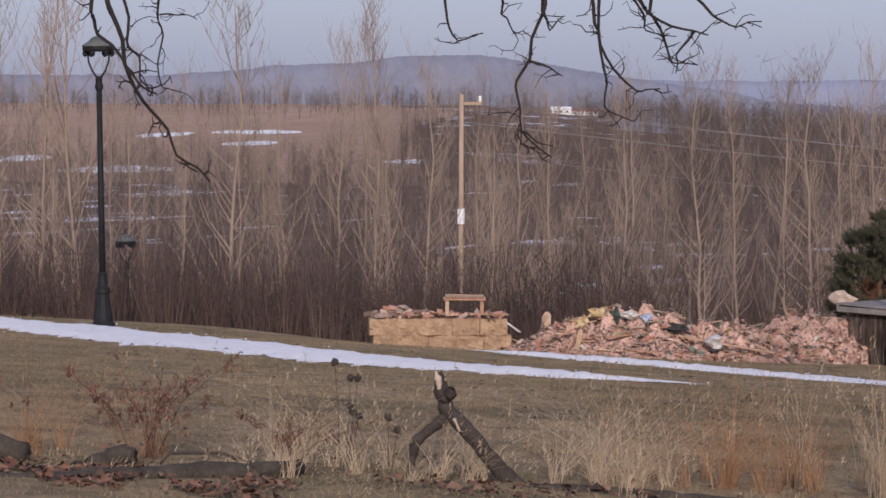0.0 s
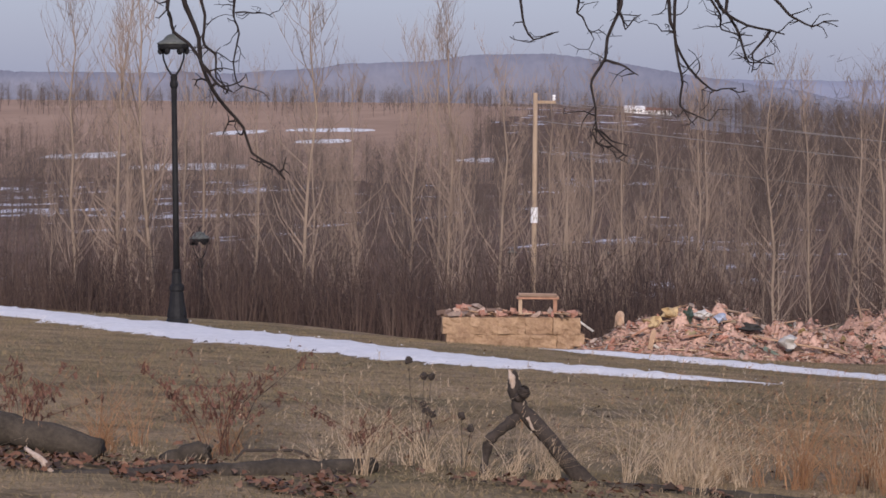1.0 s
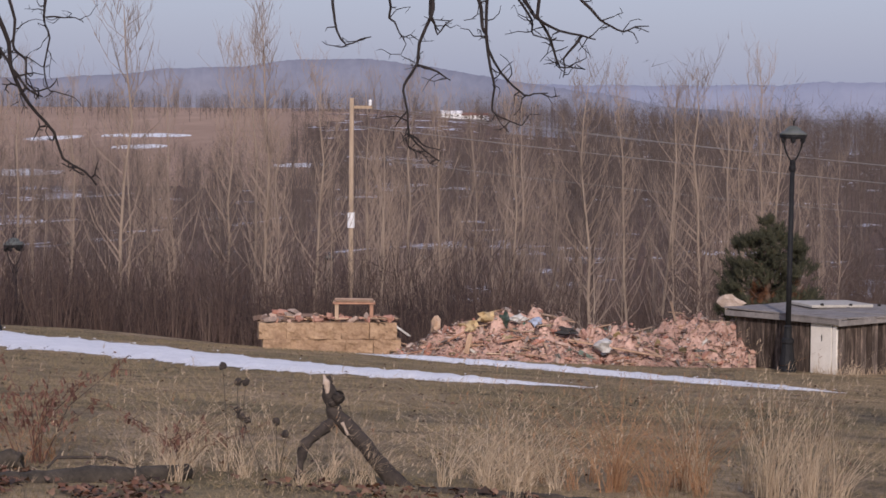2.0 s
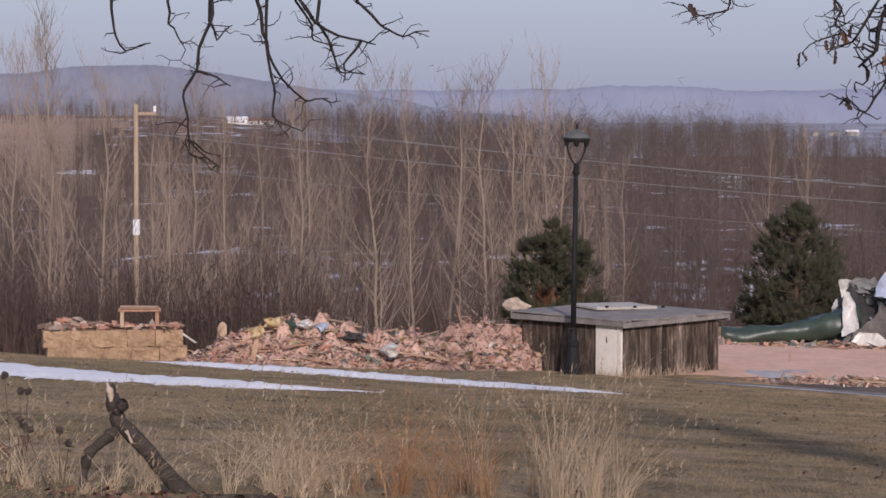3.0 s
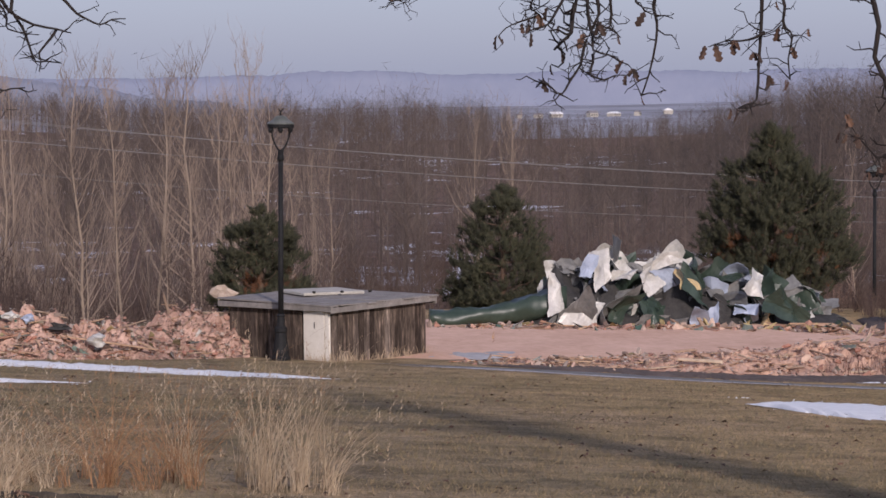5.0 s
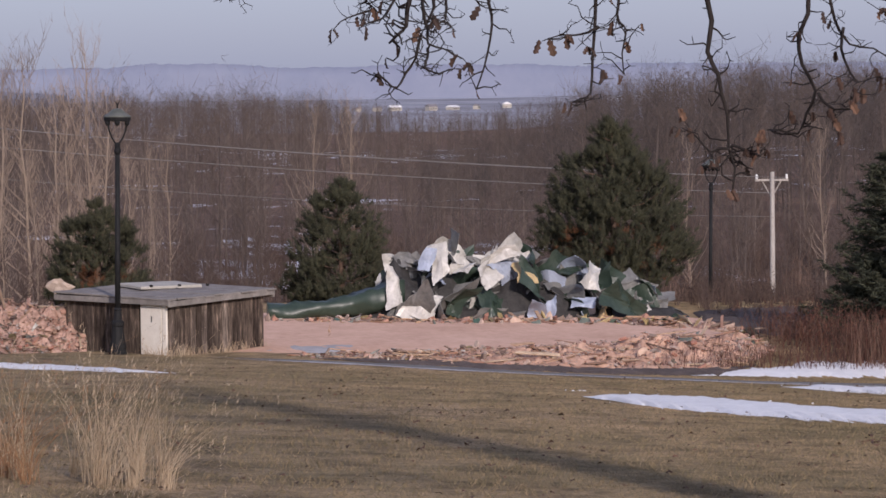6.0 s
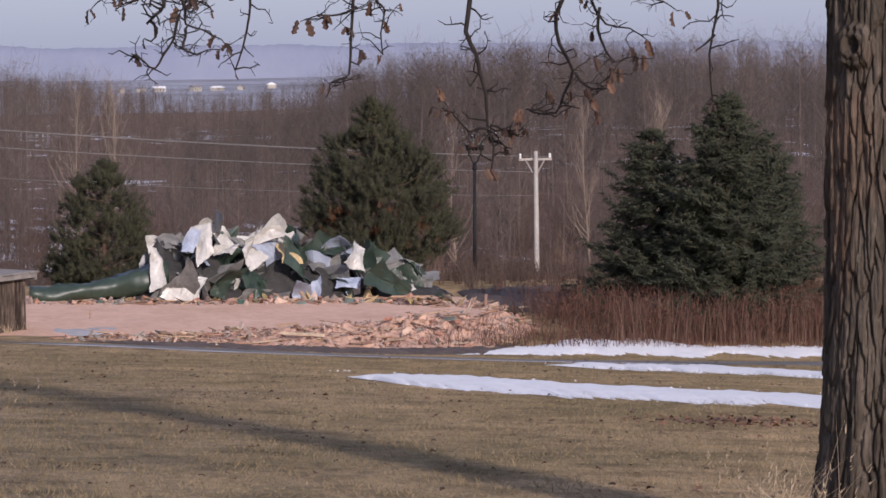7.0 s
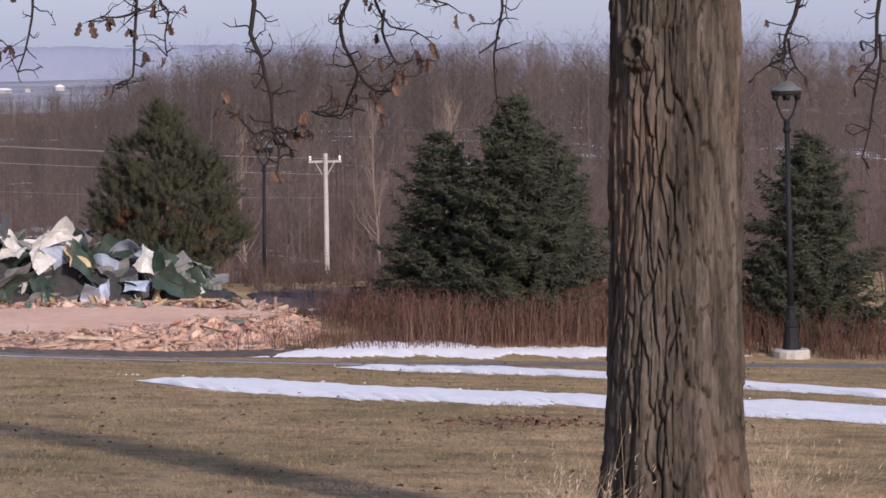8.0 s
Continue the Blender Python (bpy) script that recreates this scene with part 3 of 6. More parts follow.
def brush(name, feet, heights, stems, spread, thick, material, label):
    n = len(feet)
    feet, heights = np.asarray(feet, float), np.asarray(heights, float)
    a = nr.uniform(0, 6.283, (n, stems))
    r = nr.uniform(0, 1, (n, stems)) * spread * heights[:, None]
    h = heights[:, None] * nr.uniform(0.5, 1.05, (n, stems))
    p = feet[:, None, :] + np.stack([np.cos(a) * r * 0.3, np.sin(a) * r * 0.3, 0 * a], -1)
    q = feet[:, None, :] + np.stack([np.cos(a) * r, np.sin(a) * r, h], -1)
    P, Q, R = [p.reshape(-1, 3)], [q.reshape(-1, 3)], [np.full(n * stems, thick)]
    for _ in range(3):
        g = nr.uniform(0.25, 0.9, (n, stems))[:, :, None]
        b = p + (q - p) * g
        t = b + nr.normal(0, 0.11, (n, stems, 3)) * heights[:, None, None] + np.array([0, 0, 0.12]) * heights[:, None, None]
        P.append(b.reshape(-1, 3)), Q.append(t.reshape(-1, 3)), R.append(np.full(n * stems, thick * 0.6))
    tagged(new(name, spikes_mesh(name, np.concatenate(P), np.concatenate(Q), np.concatenate(R), material)), label, "brush", kind="stuff")


f = [(x, y, z) for x, y, z in scatter(1100, -0.33, 0.03, 70, 170) if y > brow(x) + 6]
brush("hillside_brush", f, nr.uniform(1.8, 5.2, len(f)), 24, 0.5, 0.013, M_BRUSH, "dense leafless red-brown brush on the hillside")
f = [(x, y, z) for x, y, z in scatter(980, -0.01, 0.50, 88, 200) if not (0.19 < x / y < 0.28 and y < 128)]
brush("valley_brush", f, nr.uniform(2.0, 5.0, len(f)), 24, 0.4, 0.02, M_BRUSH, "dense leafless brush below the building site")


f = scatter(520, 0.195, 0.50, 84, 128)
brush("tan_thicket", f, nr.uniform(1.2, 3.4, len(f)), 30, 0.32, 0.010, M_TANBRUSH, "upright pale reddish brush on the slope below the site")
f = [(x, y, z) for x, y, z in scatter(420, -0.25, -0.05, 60, 92) if y > brow(x) + 5 and noise.noise((x * 0.35, y * 0.2, 3)) > -0.05 and (y > 66 or abs(x / y + 0.248) > 0.014)]
brush("dark_thicket", f, nr.uniform(1.8, 4.4, len(f)), 34, 0.7, 0.012, M_DARKBRUSH, "dark many-stemmed leafless shrubs below the lawn")
f = [(x, y, z) for x, y, z in scatter(260, 0.03, 0.2, 84, 120)]
brush("dark_thicket", f, nr.uniform(1.6, 3.2, len(f)), 22, 0.5, 0.014, M_DARKBRUSH, "dark leafless shrubs behind the building site")
for k, (x0, y0, length, depth) in enumerate(((-222, 910, 14, 60), (-208, 950, 30, 50), (-178, 828, 15, 45), (-210, 690, 18, 50), (-172, 625, 26, 45), (-110, 690, 14, 30))):
    drape("field_snow", [(x0, y0, depth * 0.5), (x0 + length * 0.5, y0 + 6, depth), (x0 + length, y0, depth * 0.4)], M_SNOW, "streak of snow lying on the far field", "snow", lift=0.25, seed=20 + k, ragged=0.35, steps=30)


def house(x, y, w, h, turn, wall_mat, roof_mat, label):
    z = ground_height(x, y)
    home = thing("house", label, "house", (x, y, z), turn, "far houses in the valley")
    bm = bmesh.new()
    box(bm, (w, w * 0.6, h + 1), pose(0, 0, (h - 1) / 2))
    part("wall", bm, wall_mat, home)
    bm = bmesh.new()
    v = [bm.verts.new(p) for p in ((-w * 0.54, -w * 0.36, h), (w * 0.54, -w * 0.36, h), (w * 0.54, w * 0.36, h), (-w * 0.54, w * 0.36, h), (-w * 0.54, 0, h * 1.6), (w * 0.54, 0, h * 1.6))]
    for q in ((0, 1, 5, 4), (2, 3, 4, 5), (0, 4, 3), (1, 2, 5), (3, 2, 1, 0)):
        bm.faces.new([v[i] for i in q])
    part("roof", bm, roof_mat, home)
    for k in (-0.3, 0.0, 0.3):
        bm = bmesh.new()
        box(bm, (w * 0.1, 0.2, h * 0.35), pose(k * w, -w * 0.3 - 0.1, h * 0.55))
        part("window", bm, M_POSTBLACK, home)


house(-158, 1620, 11, 2.6, 10, M_WHITE, M_SNOW, "far white farmhouse with a snowy roof")
house(-146, 1630, 14, 2.4, -8, M_WHITE, M_ROOFRED, "far white barn with a faded red roof")
for k, (x, y, w) in enumerate(((222, 2110, 12), (236, 2120, 16), (262, 2115, 14), (281, 2140, 18), (300, 2150, 12), (330, 2200, 20), (205, 2080, 10))):
    house(x, y, w * 0.55, 2.2 + 0.4 * (k % 3), 17 * k, M_CONCRETE, M_SNOW if k % 2 else M_ROOFTILE, "far pale house in the valley")


xs = nr.uniform(-24, -3.5, 520)
f = [(x, brow(x) + d, ground_height(x, brow(x) + d) - 0.05) for x, d in zip(xs, nr.uniform(4, 12, 520))]
brush("brow_thicket", f, nr.uniform(0.8, 2.6, len(f)), 20, 0.5, 0.007, M_BRUSH, "brown brush and weeds just below the lawn edge")
f = [(x, brow(x) + d, ground_height(x, brow(x) + d) - 0.05) for x, d in zip(nr.uniform(-24, -3.5, 220), nr.uniform(6, 16, 220))]
brush("brow_thicket", f, nr.uniform(1.5, 3.4, len(f)), 22, 0.45, 0.008, M_DARKBRUSH, "dark leafless shrubs below the lawn edge")


# ---- far hills, haze mixed into their colour ----
def ridge(name, spans, base, material, label, distance):
    """A wooded ridge: spans of (bearing, height over the eye per metre)."""
    verts, faces = [], []
    n = 1400
    for i in range(n + 1):
        tb = spans[0][0] + (spans[-1][0] - spans[0][0]) * i / n
        up = float(np.interp(tb, [s[0] for s in spans], [s[1] for s in spans]))
        up += 0.0007 * noise.noise((tb * 60, 0, distance)) + 0.0004 * noise.noise((tb * 330, 0, distance)) + 0.0003 * noise.noise((tb * 1500, 0, distance))
        for back, z in ((0, base), (0.002, 1.6 + up * distance * 0.5), (0.004, 1.6 + up * distance), (0.14, base)):
            d = distance * (1 + back)
            verts.append((tb * d, d, z))
    for i in range(n):
        for k in range(3):
            a = i * 4 + k
            faces.append((a, a + 4, a + 5, a + 1))
    tagged(new(name, from_lists(name, verts, faces, material, True)), label, "hill", kind="structure")


ridge("backdrop_hill", [(-0.45, 0.0085), (-0.26, 0.0080), (-0.234, 0.0082), (-0.206, 0.0100), (-0.198, 0.0118), (-0.17, 0.0124), (-0.155, 0.0148), (-0.135, 0.0154), (-0.118, 0.0144), (-0.096, 0.0115), (-0.0765, 0.0080), (-0.05, 0.0045), (-0.02, -0.001), (0.0, -0.004)], -16, M_HAZEHILL, "wooded hill behind the valley, haze in its blue-grey colour", 3000)
ridge("backdrop_ridge", [(-0.45, 0.0072), (-0.09, 0.0076), (-0.04, 0.0066), (-0.018, 0.0070), (-0.004, 0.0074), (0.012, 0.0070), (0.026, 0.0083), (0.046, 0.0086), (0.064, 0.0074), (0.09, 0.0068), (0.115, 0.0073), (0.14, 0.0076), (0.165, 0.0068), (0.20, 0.0074), (0.25, 0.0070), (0.5, 0.006)], -16, M_HAZERIDGE, "long wooded ridge on the skyline with blue haze in its colour", 4150)

# ---- more materials ----
def weathered_boards():
    n = Nodes("weathered_shed_boards", 0.9, 0, 0.15)
    rnd = n.add("ShaderNodeObjectInfo").outputs["Random"]
    streak = n.noise(5, 6, 0.7, (3.0, 3.0, 0.5), False)
    grain = n.noise(40, 4, 0.6, (2.0, 2.0, 0.12), False)
    base = n.ramp(rnd, (0.1, (0.05, 0.038, 0.031)), (0.45, (0.12, 0.095, 0.077)), (0.75, (0.07, 0.054, 0.044)), (0.95, (0.23, 0.19, 0.16)))
    wear = n.ramp(streak, (0.38, (0.35, 0.32, 0.3)), (0.55, (1.0, 0.97, 0.93)), (0.7, (3.0, 2.8, 2.6)))
    g = n.ramp(grain, (0.3, (0.7, 0.7, 0.7)), (0.7, (1.2, 1.2, 1.2)))
    n.colour(n.mix(0.9, n.mix(0.95, base, wear, 'MULTIPLY'), g, 'MULTIPLY'))
    return n.bump(grain, 0.6, 0.01).mat


def bark_material():
    n = Nodes("furrowed_bark", 0.95, 0, 0.1)
    plates = n.noise(7, 6, 0.7, (1.0, 1.0, 0.16))
    fine = n.noise(46, 5, 0.7, (1, 1, 0.22))
    broad = n.noise(2.1, 4, 0.6, (1, 1, 0.45))
    a = n.ramp(plates, (0.33, (0.034, 0.029, 0.024)), (0.5, (0.082, 0.068, 0.054)), (0.66, (0.15, 0.126, 0.102)))
    flake = n.ramp(plates, (0.35, (0.075, 0.05, 0.036)), (0.65, (0.20, 0.135, 0.096)))
    a = n.mix(n.ramp(broad, (0.50, (0, 0, 0)), (0.64, (0.8, 0.8, 0.8))), a, flake)
    b = n.ramp(fine, (0.3, (0.58, 0.58, 0.57)), (0.7, (1.25, 1.22, 1.2)))
    n.colour(n.mix(0.9, a, b, 'MULTIPLY'))
    return n.bump(n.mix(0.5, plates, fine), 1.0, 0.03).mat


M_BARK = bark_material()
M_BOARD = weathered_boards()
M_ROOFWOOD = plain("grey_weathered_roof", (0.13, 0.115, 0.10), (0.30, 0.275, 0.25), 4, 0.9, stretch=(1, 1, 1), spread=0.45)
M_CREAM = plain("cream_paint", (0.60, 0.55, 0.46), (0.78, 0.73, 0.64), 5, 0.6, spread=0.5)
M_DARK = plain("dark_gap", (0.012, 0.011, 0.010), (0.03, 0.027, 0.024), 9, 0.9)
M_TWIG = plain("dark_twig_bark", (0.012, 0.0095, 0.009), (0.034, 0.027, 0.024), 14, 0.9, bump=0.3, obj=False)
M_DEADWOOD = plain("dead_branch_bark", (0.022, 0.018, 0.015), (0.085, 0.068, 0.056), 9, 0.9, bump=0.8, obj=False, spread=0.4)
M_LOG = plain("mossy_log_bark", (0.025, 0.021, 0.016), (0.10, 0.082, 0.062), 7, 0.95, bump=0.8, obj=False, spread=0.4)
M_SPLINTER = plain("bare_split_wood", (0.34, 0.25, 0.18), (0.56, 0.46, 0.37), 12, 0.85, obj=False)
M_OAKLEAF = varied("dry_oak_leaf", [(0.07, 0.042, 0.032), (0.11, 0.066, 0.047), (0.045, 0.031, 0.026), (0.17, 0.10, 0.068)], 30, 0.8, island=True)
M_LITTER = varied("fallen_leaves", [(0.17, 0.08, 0.046), (0.25, 0.13, 0.078), (0.085, 0.048, 0.032), (0.31, 0.19, 0.12), (0.05, 0.034, 0.026)], 25, 0.85, island=True, bump=0)
M_LAWNLEAF = varied("scattered_lawn_leaves", [(0.10, 0.055, 0.035), (0.17, 0.095, 0.06), (0.07, 0.045, 0.03)], 25, 0.9, island=True, bump=0)
M_PINE = varied("pine_needles", [(0.032, 0.038, 0.021), (0.06, 0.063, 0.034), (0.044, 0.045, 0.026), (0.088, 0.084, 0.046)], 1.2, 0.75, island=True, bump=0)
M_PINEDEAD = varied("dead_pine_needles", [(0.17, 0.075, 0.035), (0.12, 0.06, 0.03)], 3, 0.9, island=True, bump=0)
M_SPRUCE = varied("spruce_needles", [(0.033, 0.041, 0.026), (0.055, 0.063, 0.037), (0.088, 0.09, 0.055), (0.042, 0.049, 0.032)], 1.2, 0.75, island=True, bump=0)
M_PINEBARK = plain("pine_bark", (0.07, 0.046, 0.034), (0.17, 0.11, 0.075), 8)
M_STRAW = varied("pale_straw", [(0.50, 0.39, 0.26), (0.64, 0.53, 0.38), (0.42, 0.31, 0.20), (0.56, 0.44, 0.30)], 2, 0.8, island=True, bump=0)
M_RUSTGRASS = varied("rusty_grass", [(0.36, 0.20, 0.10), (0.45, 0.28, 0.15), (0.30, 0.16, 0.085)], 2, 0.85, island=True, bump=0)
M_TURF = varied("turf_blades", [(0.22, 0.178, 0.097), (0.30, 0.225, 0.13), (0.17, 0.15, 0.078), (0.36, 0.27, 0.16)], 0.6, 0.9, island=True, bump=0)
M_WEED = varied("rust_brown_weeds", [(0.125, 0.053, 0.038), (0.18, 0.08, 0.053), (0.09, 0.05, 0.04), (0.22, 0.135, 0.092), (0.065, 0.042, 0.036)], 0.7, 0.95, island=True, bump=0)
M_SHRUBLEAF = varied("shrivelled_leaves", [(0.15, 0.075, 0.055), (0.11, 0.058, 0.043), (0.20, 0.11, 0.08)], 20, 0.85, island=True, bump=0)
M_BRICKDUST = plain("brick_rubble_dust", (0.24, 0.14, 0.105), (0.68, 0.46, 0.36), 3.0, 0.95, bump=1.0, obj=False, spread=0.4, grain=7)
M_CLAY = plain("pink_clay_and_mortar", (0.26, 0.15, 0.105), (0.70, 0.46, 0.33), 1.6, 0.95, bump=1.0, obj=False, spread=0.4, grain=9)
M_BRICK = varied("broken_brick", [(0.42, 0.21, 0.15), (0.52, 0.33, 0.25), (0.30, 0.15, 0.11), (0.56, 0.41, 0.33), (0.40, 0.33, 0.28), (0.20, 0.14, 0.11)], 14, 0.95)
M_LUMBER = varied("splintered_lumber", [(0.52, 0.36, 0.23), (0.40, 0.25, 0.16), (0.60, 0.46, 0.32), (0.20, 0.13, 0.09), (0.46, 0.26, 0.17)], 10, 0.85)
M_SCRAP = varied("mixed_scrap", [(0.06, 0.055, 0.05), (0.46, 0.36, 0.16), (0.55, 0.52, 0.47), (0.07, 0.13, 0.10), (0.25, 0.22, 0.20), (0.60, 0.44, 0.34)], 10, 0.8)
M_BLOCK = plain("straw_yellow_block", (0.19, 0.115, 0.07), (0.50, 0.35, 0.21), 4.0, 0.95, bump=1.0, obj=False, spread=0.42, grain=6)
M_CHIP = varied("brick_chips", [(0.42, 0.22, 0.16), (0.54, 0.35, 0.27), (0.24, 0.13, 0.10), (0.60, 0.46, 0.36), (0.07, 0.055, 0.045), (0.50, 0.38, 0.25), (0.62, 0.58, 0.52), (0.16, 0.12, 0.10)], 9, 0.95, bump=0, island=True)
M_GREENMETAL = plain("green_coated_sheet", (0.018, 0.033, 0.023), (0.046, 0.067, 0.048), 2.5, 0.42, 0.0, bump=0.15, spec=0.5)
M_WHITEMETAL = plain("off_white_sheet", (0.34, 0.325, 0.285), (0.64, 0.62, 0.57), 2.5, 0.36, 0.0, bump=0.15, spec=0.5)
M_BLUEMETAL = plain("bluish_galvanised_sheet", (0.26, 0.30, 0.38), (0.42, 0.47, 0.57), 2.5, 0.5, 0.0, bump=0, spec=0.4)
M_GREYMETAL = plain("grey_sheet_back", (0.10, 0.10, 0.095), (0.24, 0.235, 0.22), 2.5, 0.55, 0.1, bump=0.15)
M_TAN = plain("torn_insulation", (0.42, 0.30, 0.14), (0.62, 0.48, 0.27), 8, 0.95, bump=0.8)
M_ROOFTAR = plain("dark_tar_felt", (0.02, 0.02, 0.02), (0.06, 0.056, 0.052), 5, 0.8)


# ---- the low shed ----
def build_shed():
    cx, cy = 1.60, 48.64
    z0 = ground_height(1.6, 47.3) - 0.02
    shed = thing("shed", "low weathered wooden shed with flat roof and cream door", "shed", (cx, cy, z0), 45)
    half, top = 1.14, 0.86
    rng = random.Random(4)
    bm = bmesh.new()
    box(bm, (2 * half - 0.08, 2 * half - 0.08, top + 0.2), pose(0, 0, (top - 0.2) / 2))
    part("frame", bm, M_DARK, shed, "dark inner framing")
    meshes = []
    for k in range(5):
        bm = bmesh.new()
        box(bm, (0.118 + 0.006 * (k % 3), 0.022, top + 0.12), pose(0, 0, (top - 0.12) / 2), 0.004)
        me = bpy.data.meshes.new("board")
        bm.to_mesh(me)
        bm.free()
        me.materials.append(M_BOARD)
        meshes.append(me)
    count = 18
    for side in range(4):
        a = 90 * side
        for i in range(count):
            u = -half + (i + 0.5) * 2 * half / count
            if side == 3 and u > 0.58 and u < 1.05:
                continue
            ob = new("board", meshes[rng.randint(0, 4)])
            ob.parent = shed
            ob.matrix_basis = pose(0, 0, 0, 0, 0, a) @ pose(u, -half - 0.008 + rng.uniform(-0.006, 0.006), rng.uniform(-0.02, 0.015), 0, rng.uniform(-0.5, 0.5), 0)
    # cream door in the face towards the lawn, hard by the corner
    d = bmesh.new()
    box(d, (0.03, 0.46, top + 0.02), pose(-half - 0.035, 0, (top - 0.02) / 2), 0.006)
    door = part("door", d, M_CREAM, shed, "cream-painted narrow door")
    door.matrix_basis = pose(0, 0, 0) @ pose(0, -0.80, 0)
    d = bmesh.new()
    box(d, (0.04, 0.09, top + 0.02), pose(-half - 0.035, -1.095, (top - 0.02) / 2), 0.006)
    part("corner_trim", d, M_CREAM, shed, "cream corner trim")
    d = bmesh.new()
    box(d, (0.012, 0.016, 0.10), pose(-half - 0.056, -0.02, 0.60), 0.003)
    h = part("handle", d, M_DARK, door)
    # roof of long boards with a worn fascia
    tilt = pose(0, 0, top + 0.07, 0.9, -0.5, 0)
    rh = half + 0.16
    for i in range(12):
        w = 2 * rh / 12
        bm = bmesh.new()
        box(bm, (w - 0.008, 2 * rh + rng.uniform(-0.04, 0.04), 0.028), tilt @ pose(-rh + (i + 0.5) * w, rng.uniform(-0.02, 0.02), 0.03 + rng.uniform(-0.004, 0.004), rng.uniform(-0.25, 0.25), 0, rng.uniform(-0.2, 0.2)), 0.004)
        part("roof_board", bm, M_ROOFWOOD, shed)
    for k in range(4):
        bm = bmesh.new()
        box(bm, (2 * rh - 0.02, 0.03, 0.09), pose(0, 0, 0, 0, 0, 90 * k) @ tilt @ pose(0, -rh + 0.03, -0.028, 0, 0.4 * (k - 1.5), 0), 0.005)
        part("fascia", bm, M_ROOFWOOD, shed, "grey worn fascia board")
    bm = bmesh.new()
    box(bm, (1.15, 0.9, 0.05), tilt @ pose(0.30, 0.42, 0.078, 0, 0.8, -18), 0.008)
    lid = part("hatch", bm, M_CONCRETE, shed, "pale grey roof hatch")
    for k in range(3):
        bm = bmesh.new()
        lathe(bm, [(0.03, 0), (0.03, 0.03), (0.02, 0.035)], 8, (0, 0, 0))
        v = part("vent", bm, M_DARK, lid)
        v.matrix_basis = tilt @ pose(-0.20 + 0.36 * k, 0.12 - 0.30 * k, 0.098)
    return shed


build_shed()


# ---- rubble ----
def chunk_mesh(name, size, seed, material, rough=0.25):
    rng = random.Random(seed)
    bm = bmesh.new()
    box(bm, size)
    for v in bm.verts:
        v.co += Vector([rng.uniform(-rough, rough) * s for s in size])
    me = bpy.data.meshes.new(name)
    bm.to_mesh(me)
    bm.free()
    me.materials.append(material)
    return me


BRICKS = [chunk_mesh("brick", (0.13 + 0.03 * k, 0.09, 0.07), k, M_BRICK, 0.22) for k in range(6)]
LUMBER = [chunk_mesh("board", (0.35 + 0.13 * k, 0.06 + 0.02 * (k % 3), 0.025), 20 + k, M_LUMBER, 0.12) for k in range(7)]
SCRAPS = [chunk_mesh("scrap", (0.18 + 0.04 * k, 0.14, 0.035), 40 + k, M_SCRAP, 0.4) for k in range(6)]


PILES = []


def mound(name, spine, material, label, seed, parent_label, bricks=0, boards=0, scraps=0, size=1.0):
    """A heap along a spine of (x, y, half width, height), with loose pieces set into its face."""
    x0, x1 = spine[0][0], spine[-1][0]
    xs = [s[0] for s in spine]

    def at(x, f):
        y, w, h = (float(np.interp(x, xs, [s[k] for s in spine])) for k in (1, 2, 3))
        yy = y + w * f
        base = ground_height(x, yy)
        bulge = max(0.0, 1 - abs(f) ** 1.6)
        lump = 0.75 + 0.50 * noise.noise((x * 1.1, yy * 1.1, seed)) + 0.36 * noise.noise((x * 3.7, yy * 3.7, seed)) + 0.26 * noise.noise((x * 9, yy * 9, seed))
        return Vector((x, yy, base - 0.06 + h * bulge * max(0.1, lump)))

    pile = thing(name, parent_label, "rubble", at(x0, 0))
    origin = pile.matrix_basis.translation.copy()
    nx, ny = int((x1 - x0) / 0.05), 40
    verts, faces = [], []
    for i in range(nx + 1):
        for k in range(ny + 1):
            verts.append(tuple(at(x0 + (x1 - x0) * i / nx, -1 + 2 * k / ny) - origin))
    for i in range(nx):
        for k in range(ny):
            a = i * (ny + 1) + k
            faces.append((a, a + ny + 1, a + ny + 2, a + 1))
    part_lists("mound", (verts, faces), material, pile, label)
    PILES.append((at, x0, x1))
    rng = random.Random(seed)
    for kind, n in ((BRICKS, bricks), (LUMBER, boards), (SCRAPS, scraps)):
        for _ in range(n):
            x = rng.uniform(x0 + 0.05, x1 - 0.05)
            p = at(x, rng.uniform(-0.95, 0.45)) - origin
            me = rng.choice(kind)
            ob = new(me.name.split(".")[0], me)
            ob.parent = pile
            tip = 11 if kind is LUMBER else 45
            ob.matrix_basis = pose(p.x, p.y, p.z + rng.uniform(0.0, 0.06), rng.gauss(0, tip), rng.gauss(0, tip * 0.7), rng.uniform(0, 360)) @ Matrix.Scale(size * rng.uniform(0.4, 1.0), 4)
    return pile, at


